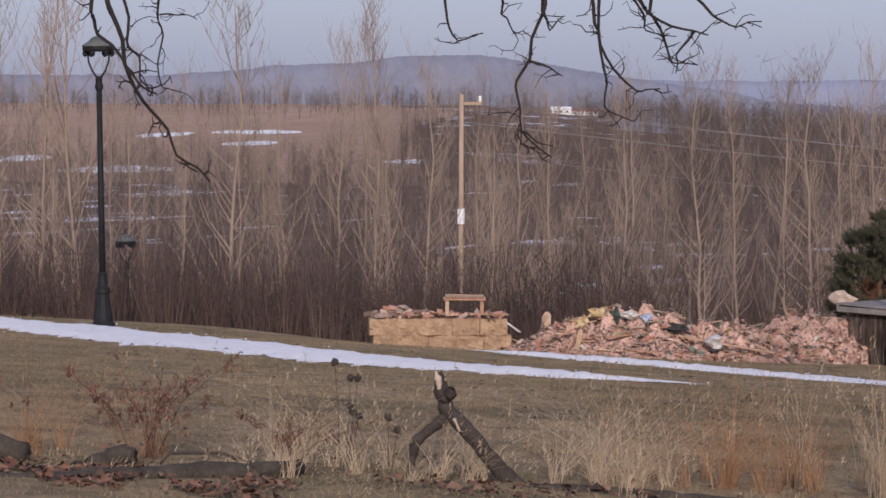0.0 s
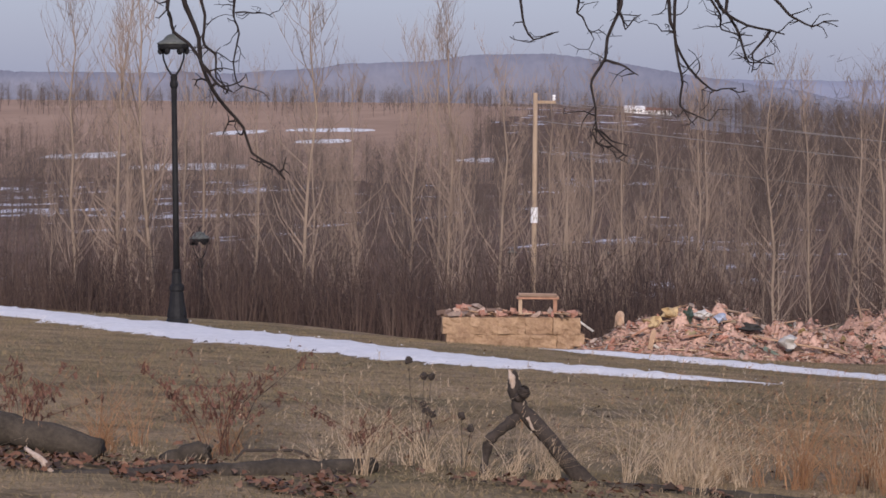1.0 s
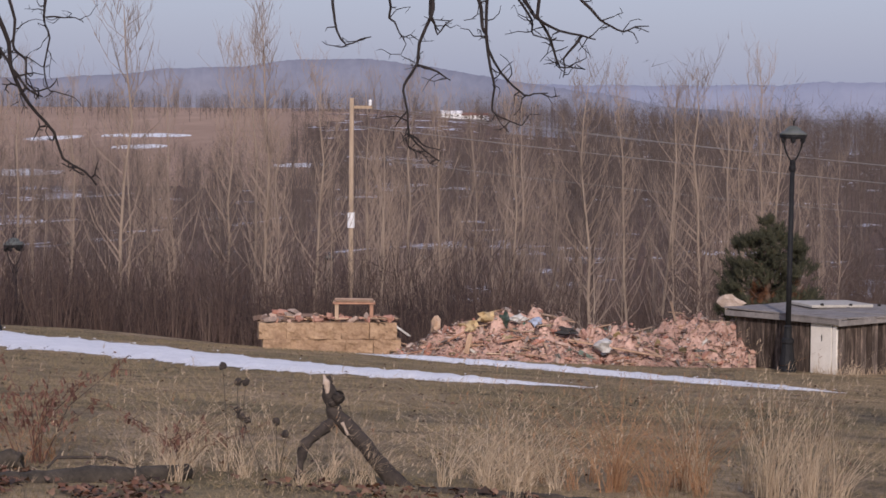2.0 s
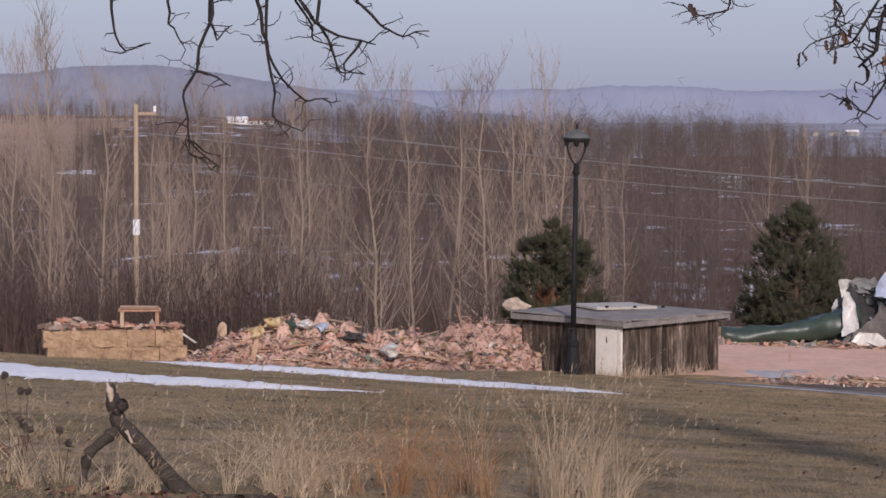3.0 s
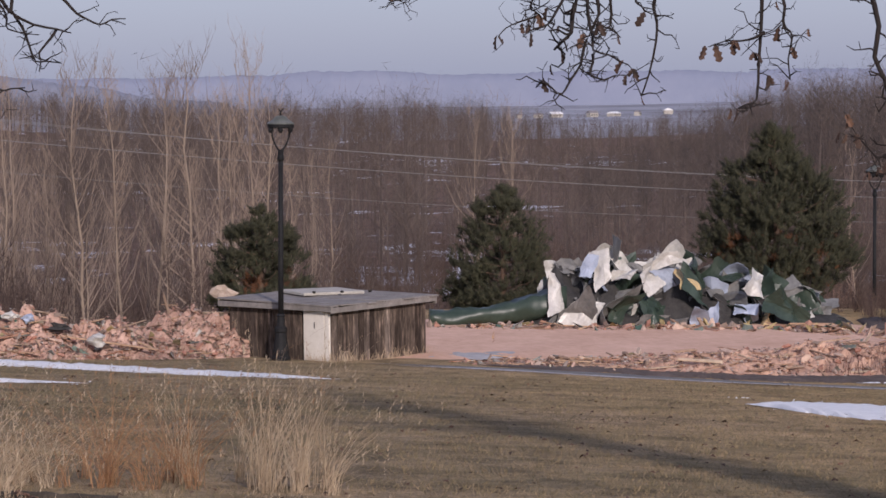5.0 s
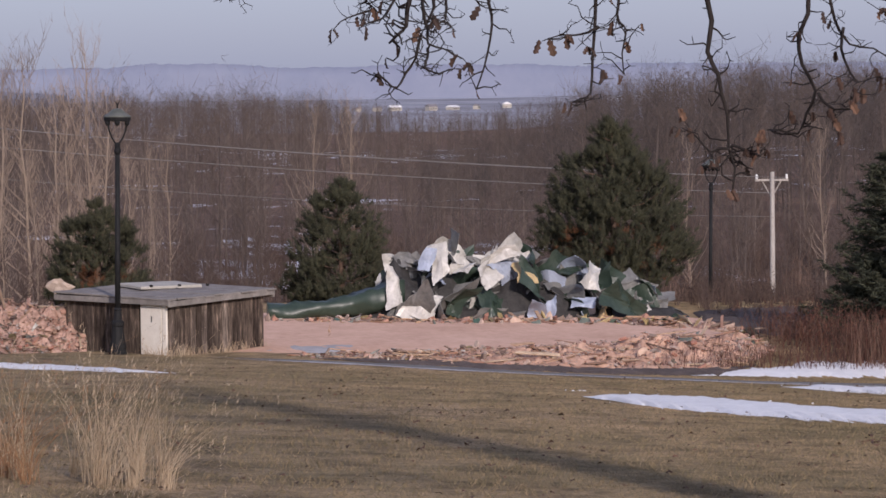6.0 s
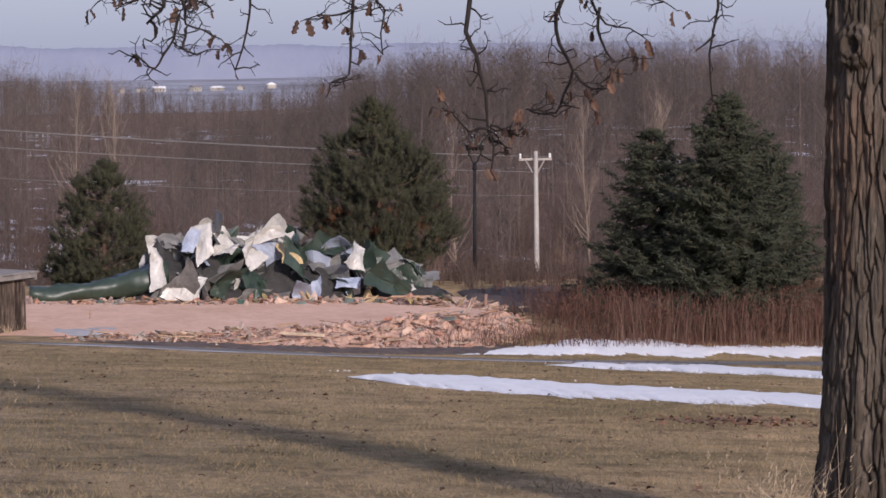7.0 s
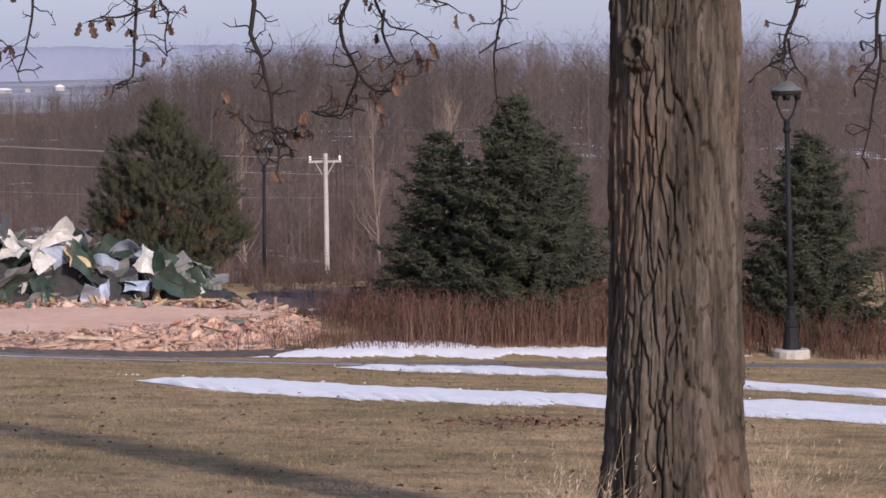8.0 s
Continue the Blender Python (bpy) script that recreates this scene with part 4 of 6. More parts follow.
pile, pile_at = mound("rubble_pile", [(-5.55, 46.9, 0.5, 0.12), (-5.0, 47.2, 0.9, 0.35), (-4.5, 47.6, 1.1, 0.70), (-3.9, 47.8, 1.2, 0.80), (-3.2, 47.8, 1.2, 0.72), (-2.4, 48.0, 1.3, 0.74), (-1.6, 48.3, 1.3, 0.70), (-0.6, 48.8, 1.3, 0.72), (0.3, 49.2, 1.2, 0.70)],
                      M_BRICKDUST, "crumbled pink brick and mortar", 3, "long pile of pink brick rubble with splintered boards", bricks=290, boards=190, scraps=90, size=0.68)
mound("rubble_berm", [(3.6, 47.2, 0.4, 0.04), (4.6, 47.0, 0.8, 0.10), (6.0, 46.9, 1.3, 0.17), (7.5, 46.8, 1.7, 0.24), (9.0, 47.0, 2.0, 0.36), (10.2, 47.3, 1.9, 0.42), (11.1, 48.0, 1.5, 0.32), (11.9, 48.9, 0.8, 0.08)],
      M_CLAY, "crumbled brick dust", 8, "low berm of brick rubble and boards at the slab edge", bricks=90, boards=170, scraps=24, size=0.75)
mound("debris_strip", [(3.7, 55.7, 0.5, 0.08), (5.9, 55.3, 0.7, 0.16), (7.8, 55.0, 0.8, 0.13), (10.2, 54.8, 0.8, 0.14), (11.2, 53.6, 1.0, 0.28), (11.9, 52.6, 0.9, 0.26), (12.4, 51.9, 0.5, 0.06)],
      M_BRICKDUST, "brick dust", 12, "strip of broken boards and brick under the roofing heap", bricks=110, boards=140, scraps=110)


def beam(name, a, b, size, material, label, category="board", group="loose boards on the rubble"):
    a, b = Vector(a), Vector(b)
    bm = bmesh.new()
    box(bm, (size[0], size[1], (b - a).length), Matrix(), min(size) * 0.15)
    rng = random.Random(int(a.x * 100))
    for v in bm.verts:
        if v.co.z > 0:
            v.co.z += rng.uniform(-0.06, 0.02)
    ob = part(name, bm, material)
    ob.matrix_basis = Matrix.Translation((a + b) / 2) @ (b - a).to_track_quat('Z', 'Y').to_matrix().to_4x4()
    return tagged(ob, label, category, group)


beam("board", (-5.02, 47.1, -2.42), (-4.38, 47.0, -2.06), (0.09, 0.03), M_LUMBER, "pale split board leaning on the rubble")
beam("board", (-4.35, 46.85, -2.45), (-4.28, 46.95, -2.10), (0.09, 0.03), M_LUMBER, "short pale board upright in the rubble")
beam("board", (-5.55, 47.0, -1.95), (-5.28, 47.1, -2.15), (0.05, 0.03), M_WHITEMETAL, "thin white strip of trim")
beam("board", (-1.02, 48.4, -1.95), (-1.10, 48.4, -1.62), (0.08, 0.04), M_LUMBER, "pale board standing up from the rubble")
beam("board", (-3.30, 48.0, -1.85), (-3.38, 48.0, -1.66), (0.03, 0.03), M_LUMBER, "thin stick standing up from the rubble")
beam("board", (-2.6, 47.2, -2.2), (-1.2, 47.1, -2.42), (0.06, 0.03), M_LUMBER, "long grey lath across the rubble")


def lump(name, at, size, material, label, category, seed):
    """A torn, crumpled lump."""
    bm = bmesh.new()
    bmesh.ops.create_icosphere(bm, subdivisions=2, radius=1.0)
    for v in bm.verts:
        f = 0.95 + 0.8 * noise.noise(v.co * 1.7 + Vector((seed, 0, 0))) + 0.6 * noise.noise(v.co * 4.1 + Vector((0, seed, 0)))
        v.co = Vector((v.co.x * size[0], v.co.y * size[1], v.co.z * size[2])) * f
    ob = part(name, bm, material)
    ob.matrix_basis = pose(*at, 0, 0, seed * 47)
    return tagged(ob, label, category, "scraps on the rubble")


lump("plaster_slab", (-2.13, 46.95, -2.25), (0.19, 0.12, 0.10), M_WHITEMETAL, "crumpled white plaster slab on the rubble", "plaster", 3)
lump("foam_scrap", (-4.05, 47.6, -1.86), (0.20, 0.15, 0.10), M_TAN, "torn yellow insulation on the rubble", "insulation", 5)
lump("foam_scrap", (-4.35, 47.5, -2.02), (0.22, 0.15, 0.09), M_TAN, "torn yellow insulation on the rubble", "insulation", 6)
lump("green_scrap", (-3.78, 47.6, -1.90), (0.10, 0.08, 0.11), M_GREENMETAL, "crushed dark green metal scrap", "scrap", 7)
lump("white_scrap", (-3.55, 47.6, -1.88), (0.14, 0.08, 0.06), M_WHITEMETAL, "crushed white metal scrap", "scrap", 8)
lump("silver_scrap", (-3.25, 47.6, -1.92), (0.13, 0.08, 0.08), M_BLUEMETAL, "shiny crumpled foil scrap", "scrap", 9)
lump("brown_slab", (-4.9, 47.5, -2.02), (0.16, 0.08, 0.20), M_LUMBER, "broken tan panel standing in the rubble", "panel", 10)
lump("tan_panel", (-0.10, 49.0, -1.66), (0.20, 0.06, 0.13), M_SPLINTER, "broken tan wood panel on the rubble", "panel", 11)
lump("dark_scrap", (-2.75, 47.4, -2.06), (0.20, 0.10, 0.06), M_ROOFTAR, "dark torn roofing felt", "felt", 12)


# ---- straw-coloured foundation wall with a wooden crate on it ----
def build_foundation():
    base = ground_height(-6.6, 46.8)
    wall = thing("foundation_wall", "broken straw-yellow block foundation wall beside the rubble", "wall", (-6.58, 46.75, base), 12)
    rng = random.Random(9)
    for row in range(2):
        n = 5
        for i in range(n):
            w = 2.22 / n
            bm = bmesh.new()
            box(bm, (w - 0.002, 0.42 + rng.uniform(-0.06, 0.03), 0.268), Matrix(), 0.005)
            bmesh.ops.subdivide_edges(bm, edges=list(bm.edges), cuts=5, use_grid_fill=True)
            for v in bm.verts:
                p = v.co + Vector((i * 3.1, row * 5.3, 0))
                v.co += Vector((0.012 * noise.noise(p * 9), 0.05 * noise.noise(p * 5) + 0.03 * noise.noise(p * 14), 0.018 * noise.noise(p * 8 + Vector((9, 0, 0)))))
            ob = part("block", bm, M_BLOCK, wall)
            ob.matrix_basis = pose(-1.11 + (i + 0.5 + (0.0 if row % 2 else 0.15)) * w, rng.uniform(-0.02, 0.02), 0.10 + row * 0.27, rng.uniform(-1, 1), 0, rng.uniform(-1, 1))
    for i in range(60):
        ob = new("brick", rng.choice(BRICKS))
        ob.parent = wall
        u = rng.uniform(-1.1, 1.1)
        ob.matrix_basis = pose(u, rng.uniform(-0.15, 0.25), 0.53 + rng.uniform(0, 0.05), rng.gauss(0, 25), rng.gauss(0, 25), rng.uniform(0, 360)) @ Matrix.Scale(rng.uniform(0.4, 0.9), 4)
    for i in range(14):
        ob = new("board", rng.choice(LUMBER))
        ob.parent = wall
        ob.matrix_basis = pose(rng.uniform(-0.9, 1.0), rng.uniform(-0.2, 0.2), 0.57, rng.gauss(0, 10), rng.gauss(0, 10), rng.uniform(0, 360)) @ Matrix.Scale(0.6, 4)


build_foundation()


def build_crate():
    crate = thing("wooden_crate", "open pale wooden crate frame on the foundation wall", "crate", (-6.17, 46.95, ground_height(-6.6, 46.8) + 0.54), 8)
    for x in (-0.28, 0.28):
        for y in (-0.15, 0.15):
            bm = bmesh.new()
            box(bm, (0.06, 0.04, 0.26), pose(x, y, 0.13), 0.005)
            part("post", bm, M_LUMBER, crate)
    for k, (z, w) in enumerate(((0.27, 0.68), (0.31, 0.62))):
        for y in (-0.17, 0.0, 0.17):
            bm = bmesh.new()
            box(bm, (w, 0.10, 0.028), pose(0, y, z, 0, 0.6 * k, 0), 0.004)
            part("slat", bm, M_LUMBER, crate)
    for i in range(7):
        ob = new("brick", BRICKS[i % 6])
        tagged(ob, "loose pink brick on the foundation wall", "brick", "loose bricks")
        ob.matrix_basis = pose(-7.45 + 0.07 * i + (0.0 if i < 6 else 0.5), 46.75, ground_height(-6.6, 46.8) + 0.60 + 0.05 * (i % 2), 5, 4 * i, 13 * i) @ Matrix.Scale(0.9, 4)


build_crate()


# ---- heap of bent roofing sheets ----
def bent_sheet(seed, w, h, folds, crumple):
    """A creased metal sheet with thickness, w by h."""
    rng = random.Random(seed)
    n = 12
    pts = [[Vector(((i / n - 0.5) * w, 0, (k / n - 0.5) * h)) for k in range(n + 1)] for i in range(n + 1)]
    skew = [Vector((rng.uniform(-0.28, 0.2) * w, 0, rng.uniform(-0.28, 0.2) * h)) for _ in range(4)]
    for i in range(n + 1):
        for k in range(n + 1):
            u, v = i / n, k / n
            pts[i][k] += skew[0] * (1 - u) * (1 - v) + skew[1] * u * (1 - v) - skew[2] * u * v - skew[3] * (1 - u) * v
    bend = rng.uniform(-0.9, 0.9)
    for row in pts:
        for p in row:
            p.y += bend * (p.x * p.x / max(w, 0.2)) + 0.5 * bend * p.x * p.z / max(h, 0.2)
    for _ in range(folds):
        a = rng.uniform(0, math.pi)
        d = Vector((math.cos(a), 0, math.sin(a)))
        off = rng.uniform(-0.3, 0.3) * min(w, h)
        ang = rng.uniform(0.3, 0.95) * rng.choice((-1, 1))
        axis = Vector((-d.z, 0, d.x))
        rot = Matrix.Rotation(ang, 3, axis)
        for row in pts:
            for p in row:
                s = p.x * d.x + p.z * d.z - off
                if s > 0:
                    foot = p - d * s
                    p.xyz = foot + rot @ (p - foot)
    for row in pts:
        for p in row:
            p += Vector((noise.noise(p * 3 + Vector((seed, 0, 0))), noise.noise(p * 3 + Vector((0, seed, 0))), noise.noise(p * 3 + Vector((0, 0, seed))))) * crumple
    for i in range(n + 1):
        for k in range(n + 1):
            if i in (0, n) or k in (0, n):
                pts[i][k] += Vector((rng.gauss(0, 0.005), rng.gauss(0, 0.004), rng.gauss(0, 0.005)))
            pts[i][k] += Vector((0, 0.022 * abs(noise.noise((i * 0.4, k * 0.4, seed))), 0))
    bm = bmesh.new()
    gv = [[bm.verts.new(p) for p in row] for row in pts]
    for i in range(n):
        for k in range(n):
            bm.faces.new((gv[i][k], gv[i + 1][k], gv[i + 1][k + 1], gv[i][k + 1]))
    bmesh.ops.recalc_face_normals(bm, faces=bm.faces)
    bmesh.ops.solidify(bm, geom=list(bm.faces), thickness=0.006)
    return bm


GREEN_LABEL = "bent dark green roofing sheet on the demolition heap"
WHITE_LABEL = "crumpled off-white roofing sheet on the demolition heap"
BLUE_LABEL = "bluish galvanised sheet leaning on the demolition heap"


def sheet(x, y, z, w, h, tilt, roll, turn, material, label, folds=2, crumple=0.06):
    ob = part("roofing_sheet", bent_sheet(int(x * 97 + z * 31 + w * 11), w, h, folds, crumple), material)
    ob.matrix_basis = pose(0.978 * x, y - 1.4, z - 0.03, tilt, roll, turn)
    tagged(ob, label, "roofing sheet", "roofing sheets of the heap")


HEAP_X = (5.9, 6.4, 7.0, 7.6, 8.3, 9.0, 9.6, 10.3, 11.0, 11.7, 12.3)
HEAP_Z = (0.55, 1.25, 1.45, 1.55, 1.30, 1.45, 1.30, 1.05, 0.75, 0.45, 0.15)


def build_heap():
    # the dark core of the heap
    core = thing("heap_core", "dark heap of crushed roofing felt and metal", "heap", (8.8, 57.2, ground_height(9.0, 57.2)))
    bm = bmesh.new()
    n, m = 60, 24
    grid = []
    for i in range(n + 1):
        x = 5.9 + 6.4 * i / n
        row = []
        for k in range(m + 1):
            f = -1 + 2 * k / m
            h = 0.82 * float(np.interp(x, HEAP_X, HEAP_Z)) * (1 - abs(f) ** 2.2)
            h *= 0.85 + 0.5 * noise.noise((x * 2.2, f * 2.2, 4))
            row.append(bm.verts.new((x - 9.0, f * 1.2, h - 0.05)))
        grid.append(row)
    for i in range(n):
        for k in range(m):
            bm.faces.new((grid[i][k], grid[i + 1][k], grid[i + 1][k + 1], grid[i][k + 1]))
    part("core", bm, M_ROOFTAR, core)
    gz = ground_height(9.0, 57.6)
    rng = random.Random(21)
    for i in range(150):
        x = rng.uniform(6.2, 11.9)
        top = float(np.interp(x, HEAP_X, HEAP_Z))
        f = rng.uniform(0.08, 0.92)
        z = gz + top * f
        y = 57.5 + 1.0 * f + rng.uniform(-0.1, 0.25)
        roll = rng.random()
        pale = 0.30 * smooth(9.2, 7.6, x) * smooth(0.2, 0.6, f) + 0.04
        mat, lab = (M_GREENMETAL, GREEN_LABEL) if roll < 0.62 - pale else ((M_WHITEMETAL, WHITE_LABEL) if roll < 0.64 else ((M_GREYMETAL, "grey underside of a torn roofing sheet") if roll < 0.96 else (M_BLUEMETAL, BLUE_LABEL)))
        sheet(x, y, z, rng.uniform(0.3, 0.95), rng.uniform(0.22, 0.55), rng.uniform(-70, 20), rng.uniform(-50, 50), rng.uniform(-50, 50), mat, lab, rng.randint(2, 4), 0.07)
    for x, z, w, h, roll, mat, lab in ((6.38, -2.12, 0.30, 0.85, 6, M_WHITEMETAL, WHITE_LABEL), (6.95, -2.55, 0.62, 0.68, 12, M_WHITEMETAL, WHITE_LABEL),
                                       (7.30, -1.72, 0.34, 0.60, -8, M_WHITEMETAL, WHITE_LABEL), (7.05, -1.75, 0.3, 0.5, 10, M_BLUEMETAL, BLUE_LABEL),
                                       (7.75, -1.85, 0.75, 0.35, 15, M_WHITEMETAL, WHITE_LABEL), (8.60, -1.60, 1.10, 0.22, -24, M_WHITEMETAL, WHITE_LABEL),
                                       (8.2, -1.95, 0.5, 0.45, -30, M_WHITEMETAL, WHITE_LABEL), (8.28, -2.55, 0.55, 0.55, -15, M_GREENMETAL, GREEN_LABEL),
                                       (7.55, -2.5, 0.45, 0.75, 20, M_GREENMETAL, GREEN_LABEL), (9.25, -2.0, 0.85, 0.8, 25, M_GREENMETAL, GREEN_LABEL),
                                       (9.15, -2.75, 0.42, 0.5, -6, M_BLUEMETAL, BLUE_LABEL), (9.55, -2.72, 0.42, 0.48, 4, M_BLUEMETAL, BLUE_LABEL),
                                       (10.35, -2.0, 0.55, 0.5, 10, M_WHITEMETAL, WHITE_LABEL), (10.2, -2.55, 0.3, 0.35, 30, M_BLUEMETAL, BLUE_LABEL),
                                       (10.5, -2.65, 0.40, 0.42, -10, M_TAN, "torn cream insulated panel on the heap"), (11.1, -2.55, 1.3, 0.55, 24, M_GREENMETAL, GREEN_LABEL),
                                       (8.75, -2.78, 0.4, 0.45, 18, M_GREYMETAL, "grey underside of a torn roofing sheet"), (9.0, -1.9, 0.35, 0.5, -12, M_TAN, "torn cream insulated panel on the heap")):
        sheet(x, 57.25 + 0.35 * (z + 2.9), z, w, h, -18, roll, 30 * math.sin(7 * x), mat, lab, 4, 0.06)
    # the long rolled sheet that trails off to one side
    bm = bmesh.new()
    rings = []
    for i in range(31):
        f = i / 30
        x = 3.9 + 2.7 * f
        z = gz + 0.24 + 0.34 * f ** 2.2
        r = 0.17 + 0.12 * f ** 2 + 0.02 * math.sin(9 * f)
        ring = []
        for k in range(14):
            a = 2 * math.pi * k / 14
            rr = r * (1 + 0.55 * noise.noise((x * 2.2, 2 * math.cos(a), 2 * math.sin(a))) + 0.30 * noise.noise((x * 6, 5 * math.cos(a), 5 * math.sin(a))))
            ring.append(bm.verts.new((0.978 * x, 56.5 + 1.25 * rr * math.cos(a), z + rr * math.sin(a))))
        rings.append(ring)
    for a, b in zip(rings, rings[1:]):
        for k in range(14):
            bm.faces.new((a[k], a[(k + 1) % 14], b[(k + 1) % 14], b[k]))
    bm.faces.new(rings[0]), bm.faces.new(rings[-1][::-1])
    tagged(part("rolled_sheet", bm, M_GREENMETAL, smooth_shade=True), "long crumpled roll of dark green sheet on the slab", "roofing sheet")


build_heap()

# ---- conifers ----
def tuft_arrays(centres, dirs, lengths, per, needle, thick):
    """Bottle-brush shoots: needles all round a short stem."""
    n = len(centres)
    dirs = dirs / np.linalg.norm(dirs, axis=1, keepdims=True)
    f = nr.uniform(0, 1, (n, per))
    base = centres[:, None, :] + dirs[:, None, :] * (f * lengths[:, None])[:, :, None]
    side = nr.normal(0, 1, (n, per, 3))
    way = side / np.linalg.norm(side, axis=2, keepdims=True) + dirs[:, None, :] * 0.9
    way /= np.linalg.norm(way, axis=2, keepdims=True)
    tip = base + way * (needle * nr.uniform(0.7, 1.2, (n, per)))[:, :, None]
    P = np.concatenate([base.reshape(-1, 3), centres])
    Q = np.concatenate([tip.reshape(-1, 3), centres + dirs * lengths[:, None]])
    R = np.concatenate([np.full(n * per, thick), np.full(n, thick * 2.5)])
    return P, Q, R


def pine_mesh(height, profile, tufts):
    """profile: (height fraction, radius). Boughs that each end in a rounded clump of upturned tufts."""
    top = max(p[1] for p in profile)
    C, D = [], []
    boughs = tufts // 11
    k = 0
    while len(C) < boughs * 11:
        k += 1
        z = nr.uniform(0.02, 1.0)
        r = float(np.interp(z, [p[0] for p in profile], [p[1] for p in profile]))
        if nr.uniform(0, top) > r + 0.10:
            continue
        a = 2.39996 * k + nr.normal(0, 0.2)
        reach = r * (nr.uniform(0.35, 0.8) if k % 3 == 0 else nr.uniform(0.82, 1.04))
        tip = np.array([math.cos(a) * reach, math.sin(a) * reach, z * height])
        size = min(0.34, 0.11 + 0.19 * r) * nr.uniform(0.7, 1.25)
        way = np.array([math.cos(a) * 0.55, math.sin(a) * 0.55, 0.85])
        for _ in range(11):
            off = nr.normal(0, 1, 3)
            off *= size * nr.uniform(0.3, 1.0) / np.linalg.norm(off)
            off[2] *= 0.75
            C.append(tip + off - np.array([math.cos(a), math.sin(a), 0.4]) * size * 0.5)
            D.append(way + off / size * 0.55 + nr.normal(0, 0.12, 3))
    n = len(C)
    return tuft_arrays(np.array(C), np.array(D), nr.uniform(0.09, 0.19, n), 32, 0.125, 0.0058)


def build_pine(at, height, profile, tufts, label, dead=0.06, leader=True):
    tree = thing("pine_tree", label, "pine tree", at)
    P, Q, R = pine_mesh(height, profile, tufts)
    lowish = (P[:, 2] < 0.45 * height) & (np.hypot(P[:, 0], P[:, 1]) < 0.8 * max(p[1] for p in profile))
    blot = np.array([noise.noise((p[0] * 2.1, p[1] * 2.1, p[2] * 2.1 + 7)) for p in P[::1]]) if dead else np.zeros(len(P))
    brown = lowish & (blot > 0.28)
    ob = new("foliage", spikes_mesh("foliage", P[~brown], Q[~brown], R[~brown], M_PINE))
    ob.parent = tree
    if brown.any():
        ob = new("dead_needles", spikes_mesh("dead_needles", P[brown], Q[brown], R[brown], M_PINEDEAD))
        ob.parent = tree
        tagged(ob, "rust-brown dead needles inside the crown")
    vf = ([], [])
    tube(vf, [(0, 0, -0.3), (0.02, 0, height * 0.5), (0, 0.02, height * 0.98)], [0.09, 0.06, 0.018], 7)
    part_lists("trunk", vf, M_PINEBARK, tree, smooth_shade=True)
    rng = random.Random(int(height * 10))
    for k in range(34):
        z = height * (0.08 + 0.84 * k / 34)
        r = float(np.interp(z / height, [p[0] for p in profile], [p[1] for p in profile]))
        a = 2.4 * k
        vf = ([], [])
        tube(vf, [(0, 0, z), (math.cos(a) * r * 0.5, math.sin(a) * r * 0.5, z + 0.10 * r), (math.cos(a) * r * 0.75, math.sin(a) * r * 0.75, z + 0.24 * r)], [0.018, 0.012, 0.005], 4)
        part_lists("bough", vf, M_PINEBARK, tree)
    return tree


ROUND = ((0.0, 0.45), (0.07, 0.75), (0.18, 1.36), (0.31, 1.52), (0.5, 1.40), (0.62, 1.28), (0.78, 0.95), (0.84, 0.40), (0.87, 0.22), (0.91, 0.40), (0.96, 0.30), (1.0, 0.05))
CONE = ((0.0, 1.0), (0.15, 1.16), (0.4, 1.08), (0.62, 0.90), (0.8, 0.64), (0.93, 0.34), (1.0, 0.08))
build_pine(on_ground(0.62, 62.0, -0.1), 2.25, tuple((a, b * 0.92) for a, b in CONE), 1300, "dark green young pine behind the shed", 1)
build_pine(on_ground(6.10, 65.7, -0.1), 2.85, tuple((a, b * 1.04) for a, b in CONE), 1700, "dark green pine behind the roofing heap", 0)
build_pine(on_ground(11.6, 61.9, -0.1), 4.02, tuple((a, b * 1.12) for a, b in ROUND), 3500, "tall bushy dark green pine with rusty inner needles", 1)


